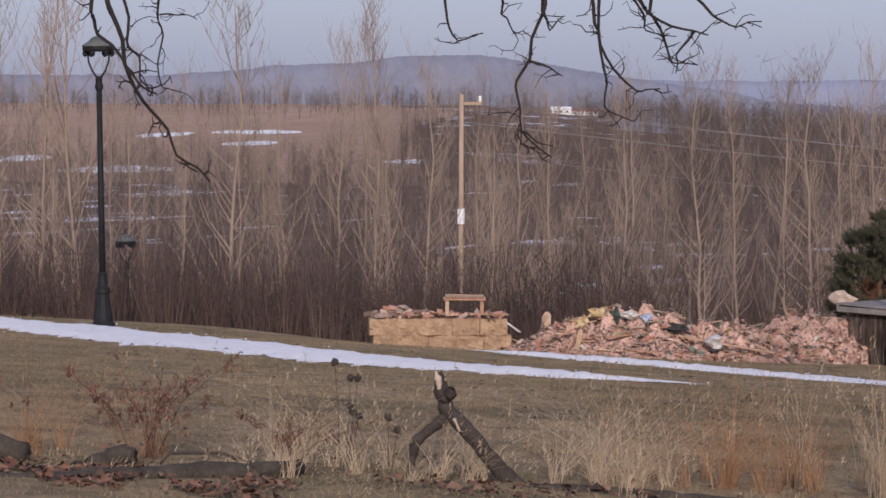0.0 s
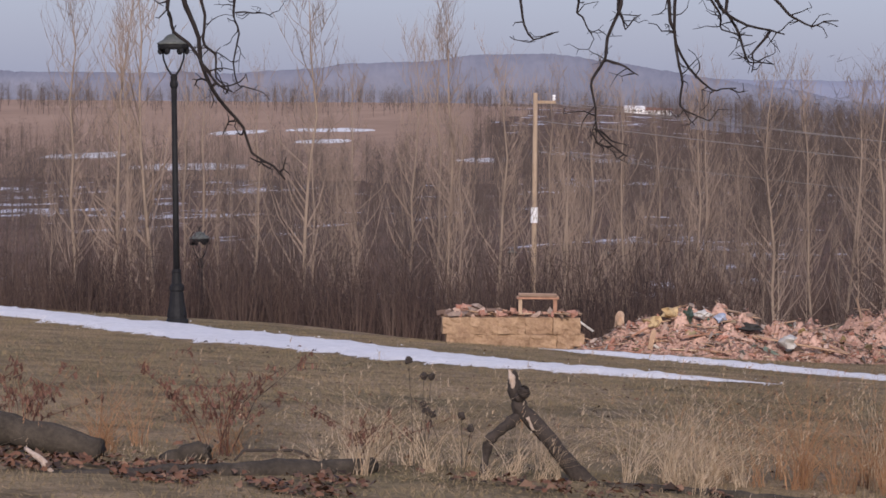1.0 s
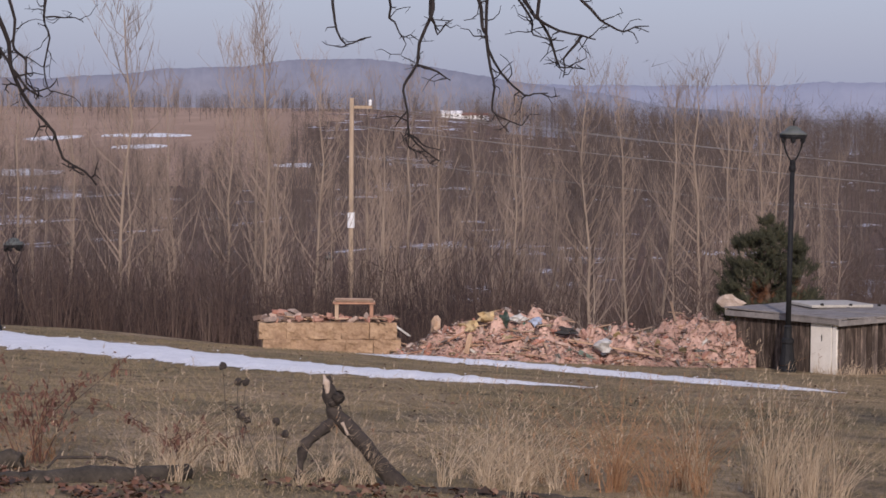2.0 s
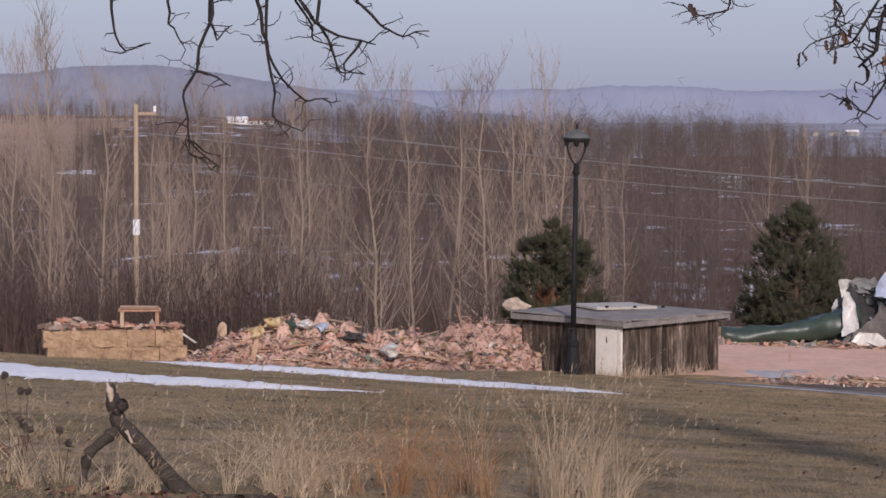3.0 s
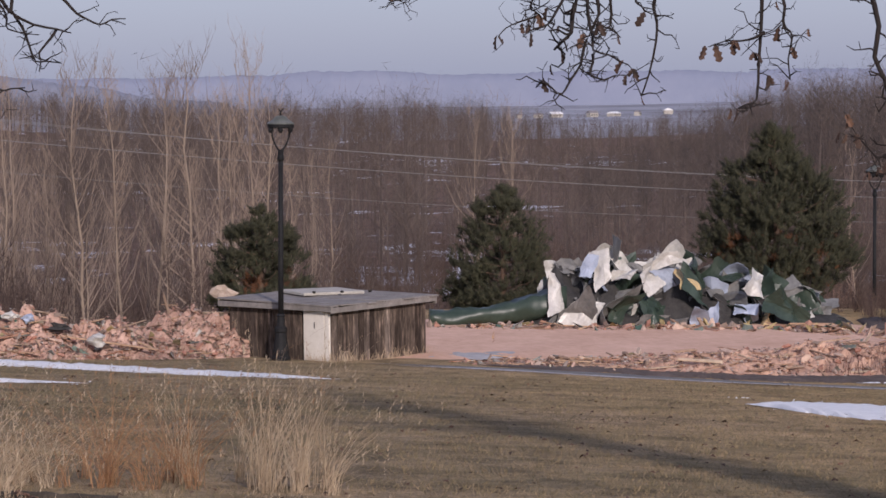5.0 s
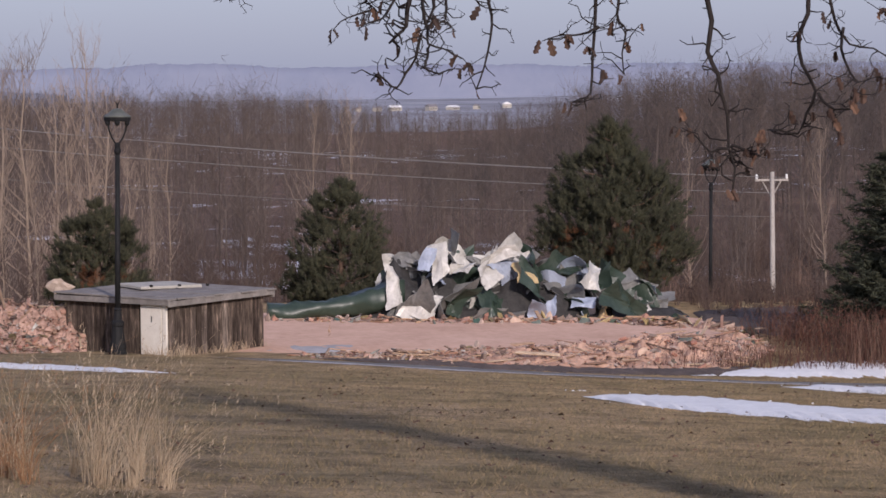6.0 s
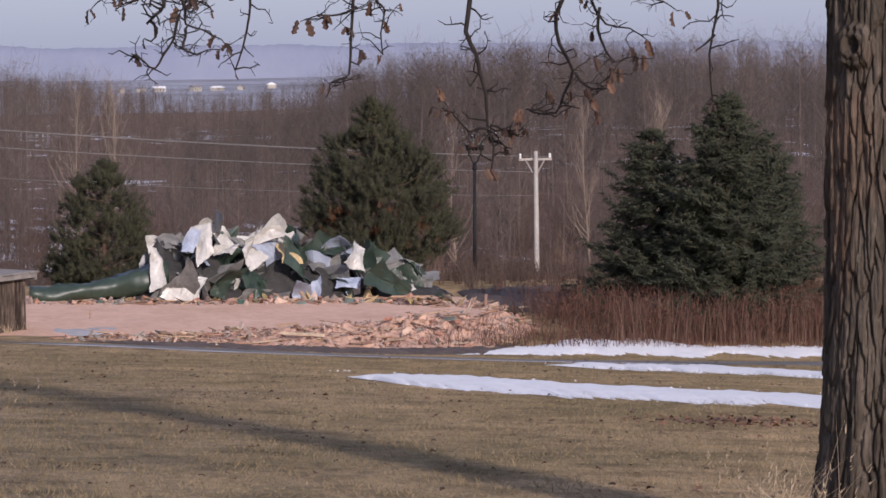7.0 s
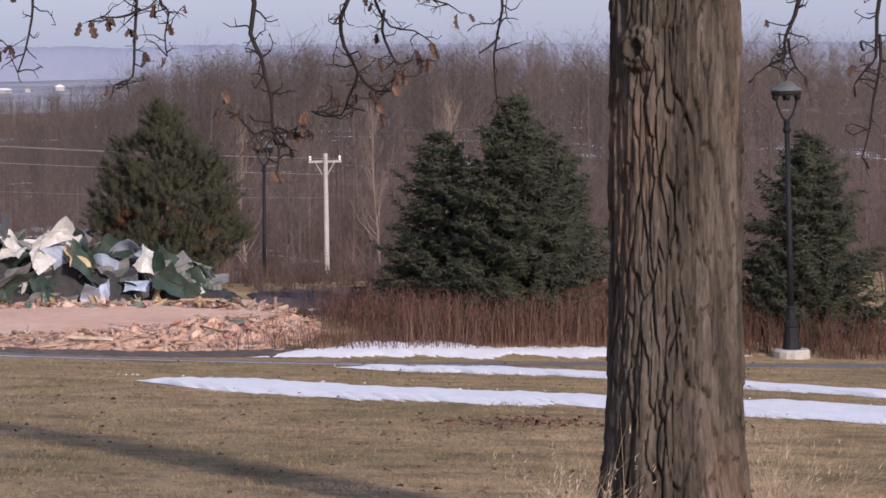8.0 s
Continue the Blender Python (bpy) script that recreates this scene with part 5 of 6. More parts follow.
def build_spruce(at, height, radius, label, seed, branches=150):
    rng = np.random.default_rng(seed)
    tree = thing("spruce_tree", label, "spruce tree", at)
    P, Q, R = [], [], []
    for k in range(branches):
        f = (k / branches) ** 1.1
        z = height * (0.03 + 0.93 * f)
        length = radius * (1 - f) ** 0.66 * rng.uniform(0.55, 1.16) + 0.06
        z += rng.uniform(-0.1, 0.1)
        a = 2.39996 * k + rng.uniform(-0.25, 0.25)
        out = np.array([math.cos(a), math.sin(a), 0.0])
        across = np.array([-math.sin(a), math.cos(a), 0.0])
        m = max(5, int(length / 0.062))
        droop, curl = rng.uniform(-0.42, 0.12), rng.uniform(0.05, 0.50)
        for j in range(m):
            g = (j + rng.uniform(0.2, 0.8)) / m
            p = np.array([0, 0, z]) + out * length * (0.12 + 0.88 * g) + np.array([0, 0, length * (droop * g + curl * g * g) + rng.uniform(-0.035, 0.035)])
            for s in (-1, 1):
                w = across * s * rng.uniform(0.3, 1.0) + out * rng.uniform(0.4, 1.0) + np.array([0, 0, rng.uniform(-0.55, 0.55)])
                w /= np.linalg.norm(w)
                sl = (0.10 + 0.20 * (1 - g)) * rng.uniform(0.7, 1.2) * min(1.0, 0.5 + length)
                P.append(p), Q.append(p + w * sl), R.append(0.020)
                for _ in range(9):
                    b = p + w * sl * rng.uniform(0.05, 1.0)
                    t = b + (w * 0.6 + rng.normal(0, 0.7, 3)) * 0.06
                    P.append(b), Q.append(t), R.append(0.0068)
    ob = new("foliage", spikes_mesh("foliage", np.array(P), np.array(Q), np.array(R), M_SPRUCE))
    ob.parent = tree
    vf = ([], [])
    tube(vf, [(0, 0, -0.3), (0, 0, height * 0.6), (0, 0, height * 0.99)], [0.10, 0.06, 0.012], 7)
    part_lists("trunk", vf, M_PINEBARK, tree, smooth_shade=True)
    return tree


build_spruce(on_ground(15.2, 48.4, -0.1), 4.15, 1.85, "broad dark green spruce above the rusty weeds", 1, 380)
build_spruce(on_ground(14.35, 50.0, -0.1), 3.5, 1.55, "darker blue-green spruce close behind another spruce", 2, 230)
build_spruce(on_ground(16.6, 50.2, -0.1), 3.3, 1.3, "spruce half hidden by a tree trunk", 3, 180)
build_spruce(on_ground(20.05, 46.9, -0.1), 3.65, 1.62, "dark green spruce beside a street lamp", 4, 280)


# ---- weeds along the snow bank ----
def blades(name, feet, rise, lean, radius, material, label, category, segs=4, sides=3):
    """Curved stems as thin three-sided tubes, one mesh. feet (n,3), rise (n,), lean (n,2) at the tip."""
    n = len(feet)
    V = np.empty((n, segs + 1, sides, 3))
    for i in range(segs + 1):
        f = i / segs
        c = feet + np.column_stack([lean * (f ** 1.9), rise * f * (1 - 0.12 * f)])
        r = radius * (1 - 0.85 * f)
        for k in range(sides):
            a = 2 * math.pi * k / sides
            V[:, i, k, 0] = c[:, 0] + r * math.cos(a)
            V[:, i, k, 1] = c[:, 1] + r * math.sin(a)
            V[:, i, k, 2] = c[:, 2]
    per = (segs + 1) * sides
    quads = []
    for i in range(segs):
        for k in range(sides):
            quads.append((i * sides + k, i * sides + (k + 1) % sides, (i + 1) * sides + (k + 1) % sides, (i + 1) * sides + k))
    F = (np.arange(n)[:, None, None] * per + np.array(quads)[None]).reshape(-1)
    me = bpy.data.meshes.new(name)
    me.vertices.add(n * per)
    me.vertices.foreach_set("co", V.reshape(-1))
    me.loops.add(len(F))
    me.loops.foreach_set("vertex_index", F.astype(np.int32))
    me.polygons.add(len(F) // 4)
    me.polygons.foreach_set("loop_start", np.arange(0, len(F), 4, dtype=np.int32))
    me.materials.append(material)
    me.update(calc_edges=True)
    me.validate()
    return tagged(new(name, me), label, category, kind="stuff")


def spots(n, x0, x1, y0, y1, dz=-0.02):
    x, y = nr.uniform(x0, x1, n), nr.uniform(y0, y1, n)
    return np.array([(a, b, ground_height(a, b) + dz) for a, b in zip(x, y)])


f = spots(11000, 11.6, 21.0, 46.2, 51.5)
f = f[nr.uniform(0, 1, len(f)) < np.interp(f[:, 0], (11.6, 12.4, 13.2, 21), (0.0, 0.35, 0.9, 1))]
drift = np.array([noise.noise((a * 0.9, b * 0.9, 2)) + 0.6 * noise.noise((a * 2.6, b * 2.6, 5)) for a, b, _ in f])
f, drift = f[drift > -0.35], drift[drift > -0.35]
h = nr.uniform(0.3, 0.95, len(f)) * np.interp(f[:, 0], (10.6, 12.5, 21), (0.6, 1.0, 0.95)) * (0.85 + 0.55 * drift)
blades("weeds", f, h, nr.normal(0, 0.20, (len(f), 2)), np.full(len(f), 0.0065), M_WEED, "thicket of rust-brown dry weeds behind the snow bank", "weeds")
f2 = np.concatenate([spots(1500, 16.8, 25.0, 45.0, 47.0), spots(500, 19.3, 25.0, 44.2, 45.2)])
blades("weeds", f2, nr.uniform(0.3, 0.85, len(f2)), nr.normal(0, 0.12, (len(f2), 2)), np.full(len(f2), 0.008), M_WEED, "thicket of rust-brown weeds round a spruce", "weeds")
g = f[nr.uniform(0, 1, len(f)) < 0.55]
hg = nr.uniform(0.3, 0.8, len(g))
P = np.repeat(g, 5, axis=0) + np.column_stack([nr.normal(0, 0.05, len(g) * 5), nr.normal(0, 0.05, len(g) * 5), np.repeat(hg, 5) * nr.uniform(0.5, 1.0, len(g) * 5)])
Q = P + nr.normal(0, 0.05, P.shape) + np.array([0, 0, 0.06])
tagged(new("weed_twigs", spikes_mesh("weed_twigs", P, Q, np.full(len(P), 0.006), M_WEED)), "dry side twigs and seed heads of the weeds", "weeds", kind="stuff")
f = spots(420, 12.6, 18.5, 45.9, 46.8)
blades("weed_stalks", f, nr.uniform(0.5, 1.05, len(f)), nr.normal(0, 0.10, (len(f), 2)), np.full(len(f), 0.006), M_TANBRUSH, "tall tan weed stalks before the spruces", "weeds")
f = spots(2600, 9.4, 18.5, 45.6, 47.4)
blades("weed_fringe", f, nr.uniform(0.12, 0.42, len(f)), nr.normal(0, 0.07, (len(f), 2)), np.full(len(f), 0.006), M_WEED, "thin dry weeds poking through snow", "weeds")
f = spots(700, 19.5, 32, 54, 84)
f = np.concatenate([f, spots(190, 12.6, 17.5, 50.5, 58.0), spots(460, 12.8, 19.5, 58.0, 80.0)])
brush("slope_brush", f, np.where(f[:, 1] < 58, nr.uniform(0.12, 0.4, len(f)), nr.uniform(0.4, 0.85, len(f))) * np.where(f[:, 0] > 19.5, 1.5, 1.0), 9, 0.5, 0.008, M_BRUSH, "brown brush on the slope behind the spruces")
f = spots(3000, 1.2, 3.3, 46.4, 48.8)
f = f[(f[:, 1] < 46.97 + np.abs(f[:, 0] - 1.6)) & (f[:, 1] > 46.82 + np.abs(f[:, 0] - 1.6))]
if len(f):
    blades("shed_grass", f, nr.uniform(0.08, 0.26, len(f)), nr.normal(0, 0.08, (len(f), 2)), np.full(len(f), 0.006), M_STRAW, "dry grass along the foot of the shed", "grass")


# ---- the oak, its trunk near the viewer ----
OAK = Vector((5.385, 14.22, ground_height(5.385, 14.22)))
oak = thing("oak_tree", "old oak with furrowed bark and drooping twigs holding dry leaves", "tree", OAK)


def build_trunk():
    """Bark of long overlapping plates: each plate has its own height and tilt, with narrow fissures between."""
    sides, rows = 380, 380
    rng = random.Random(77)
    columns, tall = 46, 0.34
    step = {}

    def cell(i, k):
        if (i % columns, k) not in step:
            step[(i % columns, k)] = (rng.uniform(-0.42, 0.42), rng.uniform(-0.45, 0.45), rng.uniform(-1, 1), rng.uniform(-1, 1))
        return step[(i % columns, k)]

    verts, faces = [], []
    for i in range(rows + 1):
        z = -0.35 + 3.75 * i / rows if i <= 350 else 3.104 + (i - 350) * 0.12
        base = 0.330 + 0.11 * math.exp(-max(0, z) / 0.30) + 0.035 * math.exp(-max(0, z) / 0.9)
        lean = 0.022 * smooth(0.4, 2.6, z) + 0.010 * math.sin(z * 1.3)
        for k in range(sides):
            a = 2 * math.pi * k / sides
            c, s = math.cos(a), math.sin(a)
            u = k / sides * columns + 0.55 * noise.noise((c * 2.2, s * 2.2, z * 1.1)) + 0.30 * noise.noise((c * 6, s * 6, z * 3.2))
            v = z / tall + 0.35 * noise.noise((c * 5, s * 5, z * 2)) + 0.45 * (math.floor(u) % 2)
            best, second, who = 9.0, 9.0, (0, 0, 0, 0)
            fu, fv = math.floor(u), math.floor(v)
            for du in (-1, 0, 1):
                for dv in (-1, 0, 1):
                    q = cell(fu + du, fv + dv)
                    du2, dv2 = fu + du + 0.5 + q[0] - u, fv + dv + 0.5 + q[1] - v
                    dist = math.hypot(du2, dv2 * 0.8)
                    if dist < best:
                        best, second, who = dist, best, (q[2], q[3], du2, dv2)
                    elif dist < second:
                        second = dist
            gap = second - best
            fissure = math.exp(-(gap / 0.085) ** 2) * (0.75 + 0.45 * noise.noise((c * 4, s * 4, z * 2.5 + 9)) + 0.25 * who[0])
            plate = 0.008 * who[0] + 0.013 * who[1] * who[2] + 0.010 * who[3]
            r = base * (1 + 0.05 * noise.noise((c * 0.9, s * 0.9, z * 0.5)) + 0.06 * math.exp(-max(0, z) / 0.35) * math.sin(5 * a + 1))
            r += plate - 0.040 * max(0, fissure) + 0.022 * noise.noise((c * 4.5, s * 4.5, z * 0.9)) + 0.010 * noise.noise((c * 15, s * 15, z * 4)) + 0.007 * noise.noise((c * 40, s * 40, z * 9)) + 0.004 * noise.noise((c * 80, s * 80, z * 26))
            knot = Vector((c + 0.787, s + 0.611, (z - 2.63) * 2.4)).length
            if knot < 0.30:
                r += 0.065 * math.cos(knot / 0.30 * 1.57) ** 0.5 - 0.06 * max(0, 1 - knot / 0.14) + 0.008 * math.sin(knot * 60)
            verts.append((lean + r * c, r * s, z))
    for i in range(rows):
        for k in range(sides):
            a, b = i * sides + k, i * sides + (k + 1) % sides
            faces.append((a, b, b + sides, a + sides))
    part_lists("trunk", (verts, faces), M_BARK, oak, "deeply furrowed grey-brown bark", True)


build_trunk()
OAK_LIMBS = (((5.31, 14.25, 3.6), (3.6, 14.2, 4.4), (1.2, 14.3, 4.3), (-1.6, 14.2, 3.7), (-3.9, 14.0, 3.0)),
         ((5.31, 14.25, 4.6), (5.1, 13.4, 5.6), (4.2, 12.2, 6.4), (2.4, 11.4, 6.9)),
         ((5.31, 14.25, 3.8), (6.2, 14.9, 4.6), (7.6, 15.4, 4.4), (9.0, 15.8, 3.7)),
         ((5.31, 14.25, 4.8), (4.6, 15.4, 5.8), (3.0, 16.8, 6.6), (0.6, 18.0, 7.0)),
         ((5.31, 14.25, 5.8), (5.4, 14.3, 8.0), (5.2, 14.6, 10.5), (5.5, 14.4, 12.5)))
for k, limb in enumerate(OAK_LIMBS):
    vf = ([], [])
    n = len(limb)
    tube(vf, [Vector(p) - OAK for p in limb], [0.17 * (1 - 0.72 * i / (n - 1)) for i in range(n)], 9)
    part_lists("limb", vf, M_BARK, oak, smooth_shade=True)
rng = random.Random(31)
for k in range(16):
    limb = rng.choice(OAK_LIMBS[1:])
    i = rng.randint(1, len(limb) - 2)
    p = Vector(limb[i]).lerp(Vector(limb[i + 1]), rng.random())
    vf = ([], [])
    d = Vector((rng.uniform(-1, 1), rng.uniform(-1, 1), rng.uniform(0.1, 1.2))).normalized()
    q = p
    pts = [p - OAK]
    for _ in range(4):
        d = (d + Vector((rng.uniform(-0.5, 0.5), rng.uniform(-0.5, 0.5), rng.uniform(-0.2, 0.4)))).normalized()
        q = q + d * rng.uniform(0.4, 0.8)
        pts.append(q - OAK)
    tube(vf, pts, [0.05, 0.038, 0.028, 0.018, 0.006], 5)
    for _ in range(14):
        b = pts[rng.randint(1, 4)]
        spike(vf, b, b + Vector((rng.uniform(-1, 1), rng.uniform(-1, 1), rng.uniform(-0.4, 1))) * 0.7, 0.009)
    part_lists("branch", vf, M_TWIG, oak)


def leaf_lists(vf, p, size, rng):
    """One dry lobed leaf, curled along its rib."""
    verts, faces = vf
    hangd = Vector((rng.uniform(-0.6, 0.6), rng.uniform(-0.4, 0.4), -1)).normalized()
    side = hangd.cross(Vector((rng.uniform(-1, 1), rng.uniform(-1, 1), 0.2))).normalized()
    nor = hangd.cross(side)
    i = len(verts)
    widths = (0.05, 0.26, 0.16, 0.34, 0.20, 0.30, 0.04)
    curl = rng.uniform(0.15, 0.6)
    for k, w in enumerate(widths):
        f = k / 6
        c = p + hangd * size * f + nor * size * 0.25 * math.sin(f * 2.6) * curl
        for s in (-1, 0, 1):
            verts.append(tuple(c + side * w * size * s * 0.8 + nor * abs(s) * w * size * curl))
    for k in range(6):
        for s in (0, 1):
            a = i + 3 * k + s
            faces.append((a, a + 1, a + 4, a + 3))


def hang(x, y, z, r, leaves, *steps):
    """A drooping twig: its start, its foot radius, how leafy, and its bends (sideways, up)."""
    rng = random.Random(int(x * 1000) + len(steps))
    pts = [Vector((x, y, z))]
    for dx, dz in steps:
        pts.append(pts[-1] + Vector((dx, rng.uniform(-0.05, 0.05), dz)))
    fine = []
    for a, b in zip(pts, pts[1:]):
        fine.append(a)
        fine.append(a.lerp(b, 0.5) + Vector((rng.uniform(-1, 1), 0, rng.uniform(-1, 1))) * 0.11 * (b - a).length)
    fine.append(pts[-1])
    rough, fine = fine, []
    for k in range(len(rough) - 1):
        p0, p1, p2, p3 = rough[max(0, k - 1)], rough[k], rough[k + 1], rough[min(len(rough) - 1, k + 2)]
        for g in (0.0, 0.5):
            fine.append(p1 + (p2 - p0) * 0.5 * g + (p0 * 2 - p1 * 5 + p2 * 4 - p3) * 0.5 * g * g + (p1 * 3 - p0 - p2 * 3 + p3) * 0.5 * g ** 3)
    fine.append(rough[-1])
    if z > 2.0:
        limb = OAK_LIMBS[0] if x < 5.3 else OAK_LIMBS[2]
        best = min((Vector(limb[k]).lerp(Vector(limb[k + 1]), g / 8) for k in range(len(limb) - 1) for g in range(9)), key=lambda q: abs(q.x - x) + 0.2 * abs(q.y - y))
        fine = [best, best.lerp(fine[0], 0.5) + Vector((0.06, 0, 0.1))] + fine
    n = len(fine)
    vf = ([], [])
    r *= 1.08
    tube(vf, [p - OAK for p in fine], [r * (1.15 - 0.8 * k / (n - 1)) for k in range(n)], 6)
    lv = ([], [])
    for k in range(3 if z > 2.0 else 1, n):
        for _ in range(rng.choice((1, 1, 2) if leaves else (0, 0, 1, 1))):
            b = fine[k].lerp(fine[k - 1], rng.random())
            d = Vector((rng.uniform(-1, 1), rng.uniform(-0.5, 0.5), rng.uniform(-0.8, 0.5))).normalized()
            side = [b]
            for _ in range(rng.randint(2, 4)):
                side.append(side[-1] + d * rng.uniform(0.02, 0.055))
                d = (d + Vector((rng.uniform(-0.9, 0.9), rng.uniform(-0.3, 0.3), rng.uniform(-0.6, 0.9)))).normalized()
            m = len(side)
            tube(vf, [p - OAK for p in side], [r * (0.42 - 0.24 * i / (m - 1)) for i in range(m)], 4)
            for p in side[1:]:
                if rng.random() < 0.55:
                    q = p + Vector((rng.uniform(-1, 1), rng.uniform(-0.3, 0.3), rng.uniform(-0.8, 0.8))).normalized() * rng.uniform(0.015, 0.05)
                    tube(vf, [p - OAK, q - OAK], [r * 0.24, r * 0.16], 3)
            if leaves and rng.random() < 0.10 * leaves:
                for _ in range(rng.randint(1, 3)):
                    leaf_lists(lv, side[-1] - OAK, rng.uniform(0.035, 0.075), rng)
    if leaves:
        for _ in range(leaves):
            leaf_lists(lv, fine[-1] - OAK + Vector((rng.uniform(-0.04, 0.04), 0, 0)), rng.uniform(0.045, 0.085), rng)
    tw = part_lists("twig", vf, M_TWIG, oak, smooth_shade=True)
    if lv[0]:
        part_lists("dry_leaves", lv, M_OAKLEAF, tw, "curled brown oak leaves")


hang(-3.60, 13.52, 2.10, 0.0102, 0, (0.01, -0.09), (0.02, -0.11), (0.12, -0.11), (0.08, -0.12), (0.08, -0.05))
hang(-3.65, 14.01, 2.12, 0.0132, 0, (0.04, -0.12), (0.05, -0.23), (0.12, -0.23), (0.12, -0.22), (0.16, -0.13))
hang(-3.51, 13.76, 2.11, 0.0078, 0, (0.03, -0.24), (0.07, -0.07), (0.01, -0.11), (0.07, -0.08))
hang(-3.42, 14.17, 2.12, 0.0067, 0, (-0.01, -0.11), (0.02, -0.1), (-0.01, -0.25), (0.05, -0.02))
hang(-3.43, 14.17, 2.01, 0.0053, 0, (0.09, 0.0), (0.09, -0.02))
hang(-2.04, 14.46, 2.14, 0.0080, 0, (0.01, -0.1), (0.06, -0.15), (0.12, 0.04))
hang(-1.66, 13.61, 2.10, 0.0063, 0, (0.0, -0.1), (0.04, -0.05), (0.03, -0.05))
hang(-1.45, 13.55, 2.10, 0.0087, 0, (-0.0, -0.09), (-0.06, -0.22), (-0.06, -0.13), (0.03, -0.2), (0.14, -0.12))
hang(-1.56, 13.53, 1.46, 0.0050, 0, (0.07, -0.05), (0.09, -0.02))
hang(-1.52, 13.54, 1.78, 0.0062, 0, (0.1, -0.03), (0.06, -0.04))
hang(-1.46, 13.54, 2.01, 0.0062, 0, (0.04, -0.09), (0.07, 0.07))
hang(-1.36, 14.88, 2.15, 0.0096, 0, (0.03, -0.16), (0.03, -0.11), (0.18, -0.23), (0.12, 0.01))
hang(-1.23, 13.96, 2.12, 0.0077, 0, (0.02, -0.36), (0.01, -0.19), (0.14, -0.07))
hang(-1.07, 13.93, 2.12, 0.0089, 0, (0.08, -0.11), (0.21, -0.08), (0.07, -0.02))
hang(-0.78, 13.95, 1.93, 0.0064, 0, (-0.08, -0.11), (0.0, -0.09))
hang(-0.99, 13.94, 2.02, 0.0077, 0, (0.07, -0.13), (0.04, -0.11), (0.12, -0.01))
hang(-0.87, 15.17, 2.16, 0.0083, 0, (0.12, -0.12), (0.12, -0.06), (0.13, 0.03))
hang(-1.12, 14.31, 2.13, 0.0066, 0, (0.08, -0.12), (0.01, -0.07), (0.15, -0.03))
hang(1.05, 14.90, 2.21, 0.0068, 1, (-0.03, -0.1), (-0.13, -0.03), (-0.1, 0.06))
hang(1.79, 14.25, 2.19, 0.0157, 1, (-0.07, -0.12), (-0.04, -0.18), (-0.08, -0.08))
hang(1.87, 14.50, 2.20, 0.0093, 1, (-0.01, -0.21), (-0.09, -0.25), (-0.1, -0.15), (-0.11, 0.08))
hang(1.74, 13.73, 2.16, 0.0089, 1, (-0.02, -0.25), (0.01, -0.11), (0.13, -0.05))
hang(1.73, 13.73, 1.78, 0.0063, 1, (-0.02, -0.09), (0.07, -0.03), (0.08, 0.02))
hang(1.44, 14.54, 2.20, 0.0080, 1, (0.11, -0.1), (-0.03, -0.08), (0.04, -0.03))
hang(1.74, 14.51, 2.16, 0.0080, 1, (-0.14, -0.22), (-0.11, -0.04))
hang(1.55, 14.53, 1.98, 0.0053, 1, (-0.1, -0.03), (-0.1, -0.07))
hang(1.95, 14.86, 2.21, 0.0082, 1, (0.02, -0.21), (-0.01, -0.07), (-0.1, -0.03))
hang(1.99, 14.30, 2.19, 0.0079, 1, (0.03, -0.15), (0.04, -0.05))
hang(2.20, 14.62, 2.20, 0.0095, 1, (-0.05, -0.18), (0.01, -0.17), (-0.07, -0.27))
hang(2.75, 14.42, 2.10, 0.0080, 2, (0.01, -0.15), (0.05, -0.08), (-0.02, -0.22))
hang(2.49, 13.48, 2.07, 0.0088, 2, (0.0, -0.2), (-0.02, -0.31), (-0.09, -0.04))
hang(2.50, 13.48, 1.87, 0.0063, 2, (-0.12, -0.04), (-0.13, -0.02))
hang(3.21, 14.47, 2.10, 0.0122, 2, (0.02, -0.34), (0.07, -0.21), (0.04, -0.28), (0.01, -0.2))
hang(3.34, 14.44, 1.27, 0.0068, 2, (-0.1, -0.01), (-0.15, 0.12))
hang(3.35, 14.44, 1.29, 0.0068, 2, (0.08, -0.04), (0.05, -0.01))
hang(3.65, 14.09, 2.08, 0.0106, 2, (-0.04, -0.25), (0.09, -0.27), (-0.08, -0.21), (-0.15, 0.02))
hang(3.70, 14.08, 1.55, 0.0066, 2, (0.07, -0.08), (0.08, -0.0), (0.04, 0.1))
hang(3.63, 13.62, 2.06, 0.0077, 2, (0.1, -0.28), (0.2, -0.08))
hang(3.70, 13.60, 1.86, 0.0064, 2, (0.01, -0.19), (0.05, -0.07), (0.12, 0.03))
hang(3.77, 13.13, 2.04, 0.0062, 2, (0.02, -0.14), (0.16, -0.07))
hang(4.50, 14.31, 2.08, 0.0096, 2, (0.01, -0.21), (-0.03, -0.48))
hang(4.49, 14.31, 1.73, 0.0068, 0, (-0.11, -0.08))
hang(6.28, 14.64, 1.96, 0.0102, 1, (-0.08, -0.23), (-0.01, -0.12), (-0.17, -0.09))
hang(6.22, 14.66, 1.71, 0.0073, 1, (0.03, -0.09), (0.07, -0.11))
hang(6.67, 14.46, 1.96, 0.0102, 1, (-0.04, -0.35), (-0.12, -0.15))
hang(6.66, 14.47, 1.73, 0.0087, 1, (-0.03, -0.36), (-0.06, -0.3))


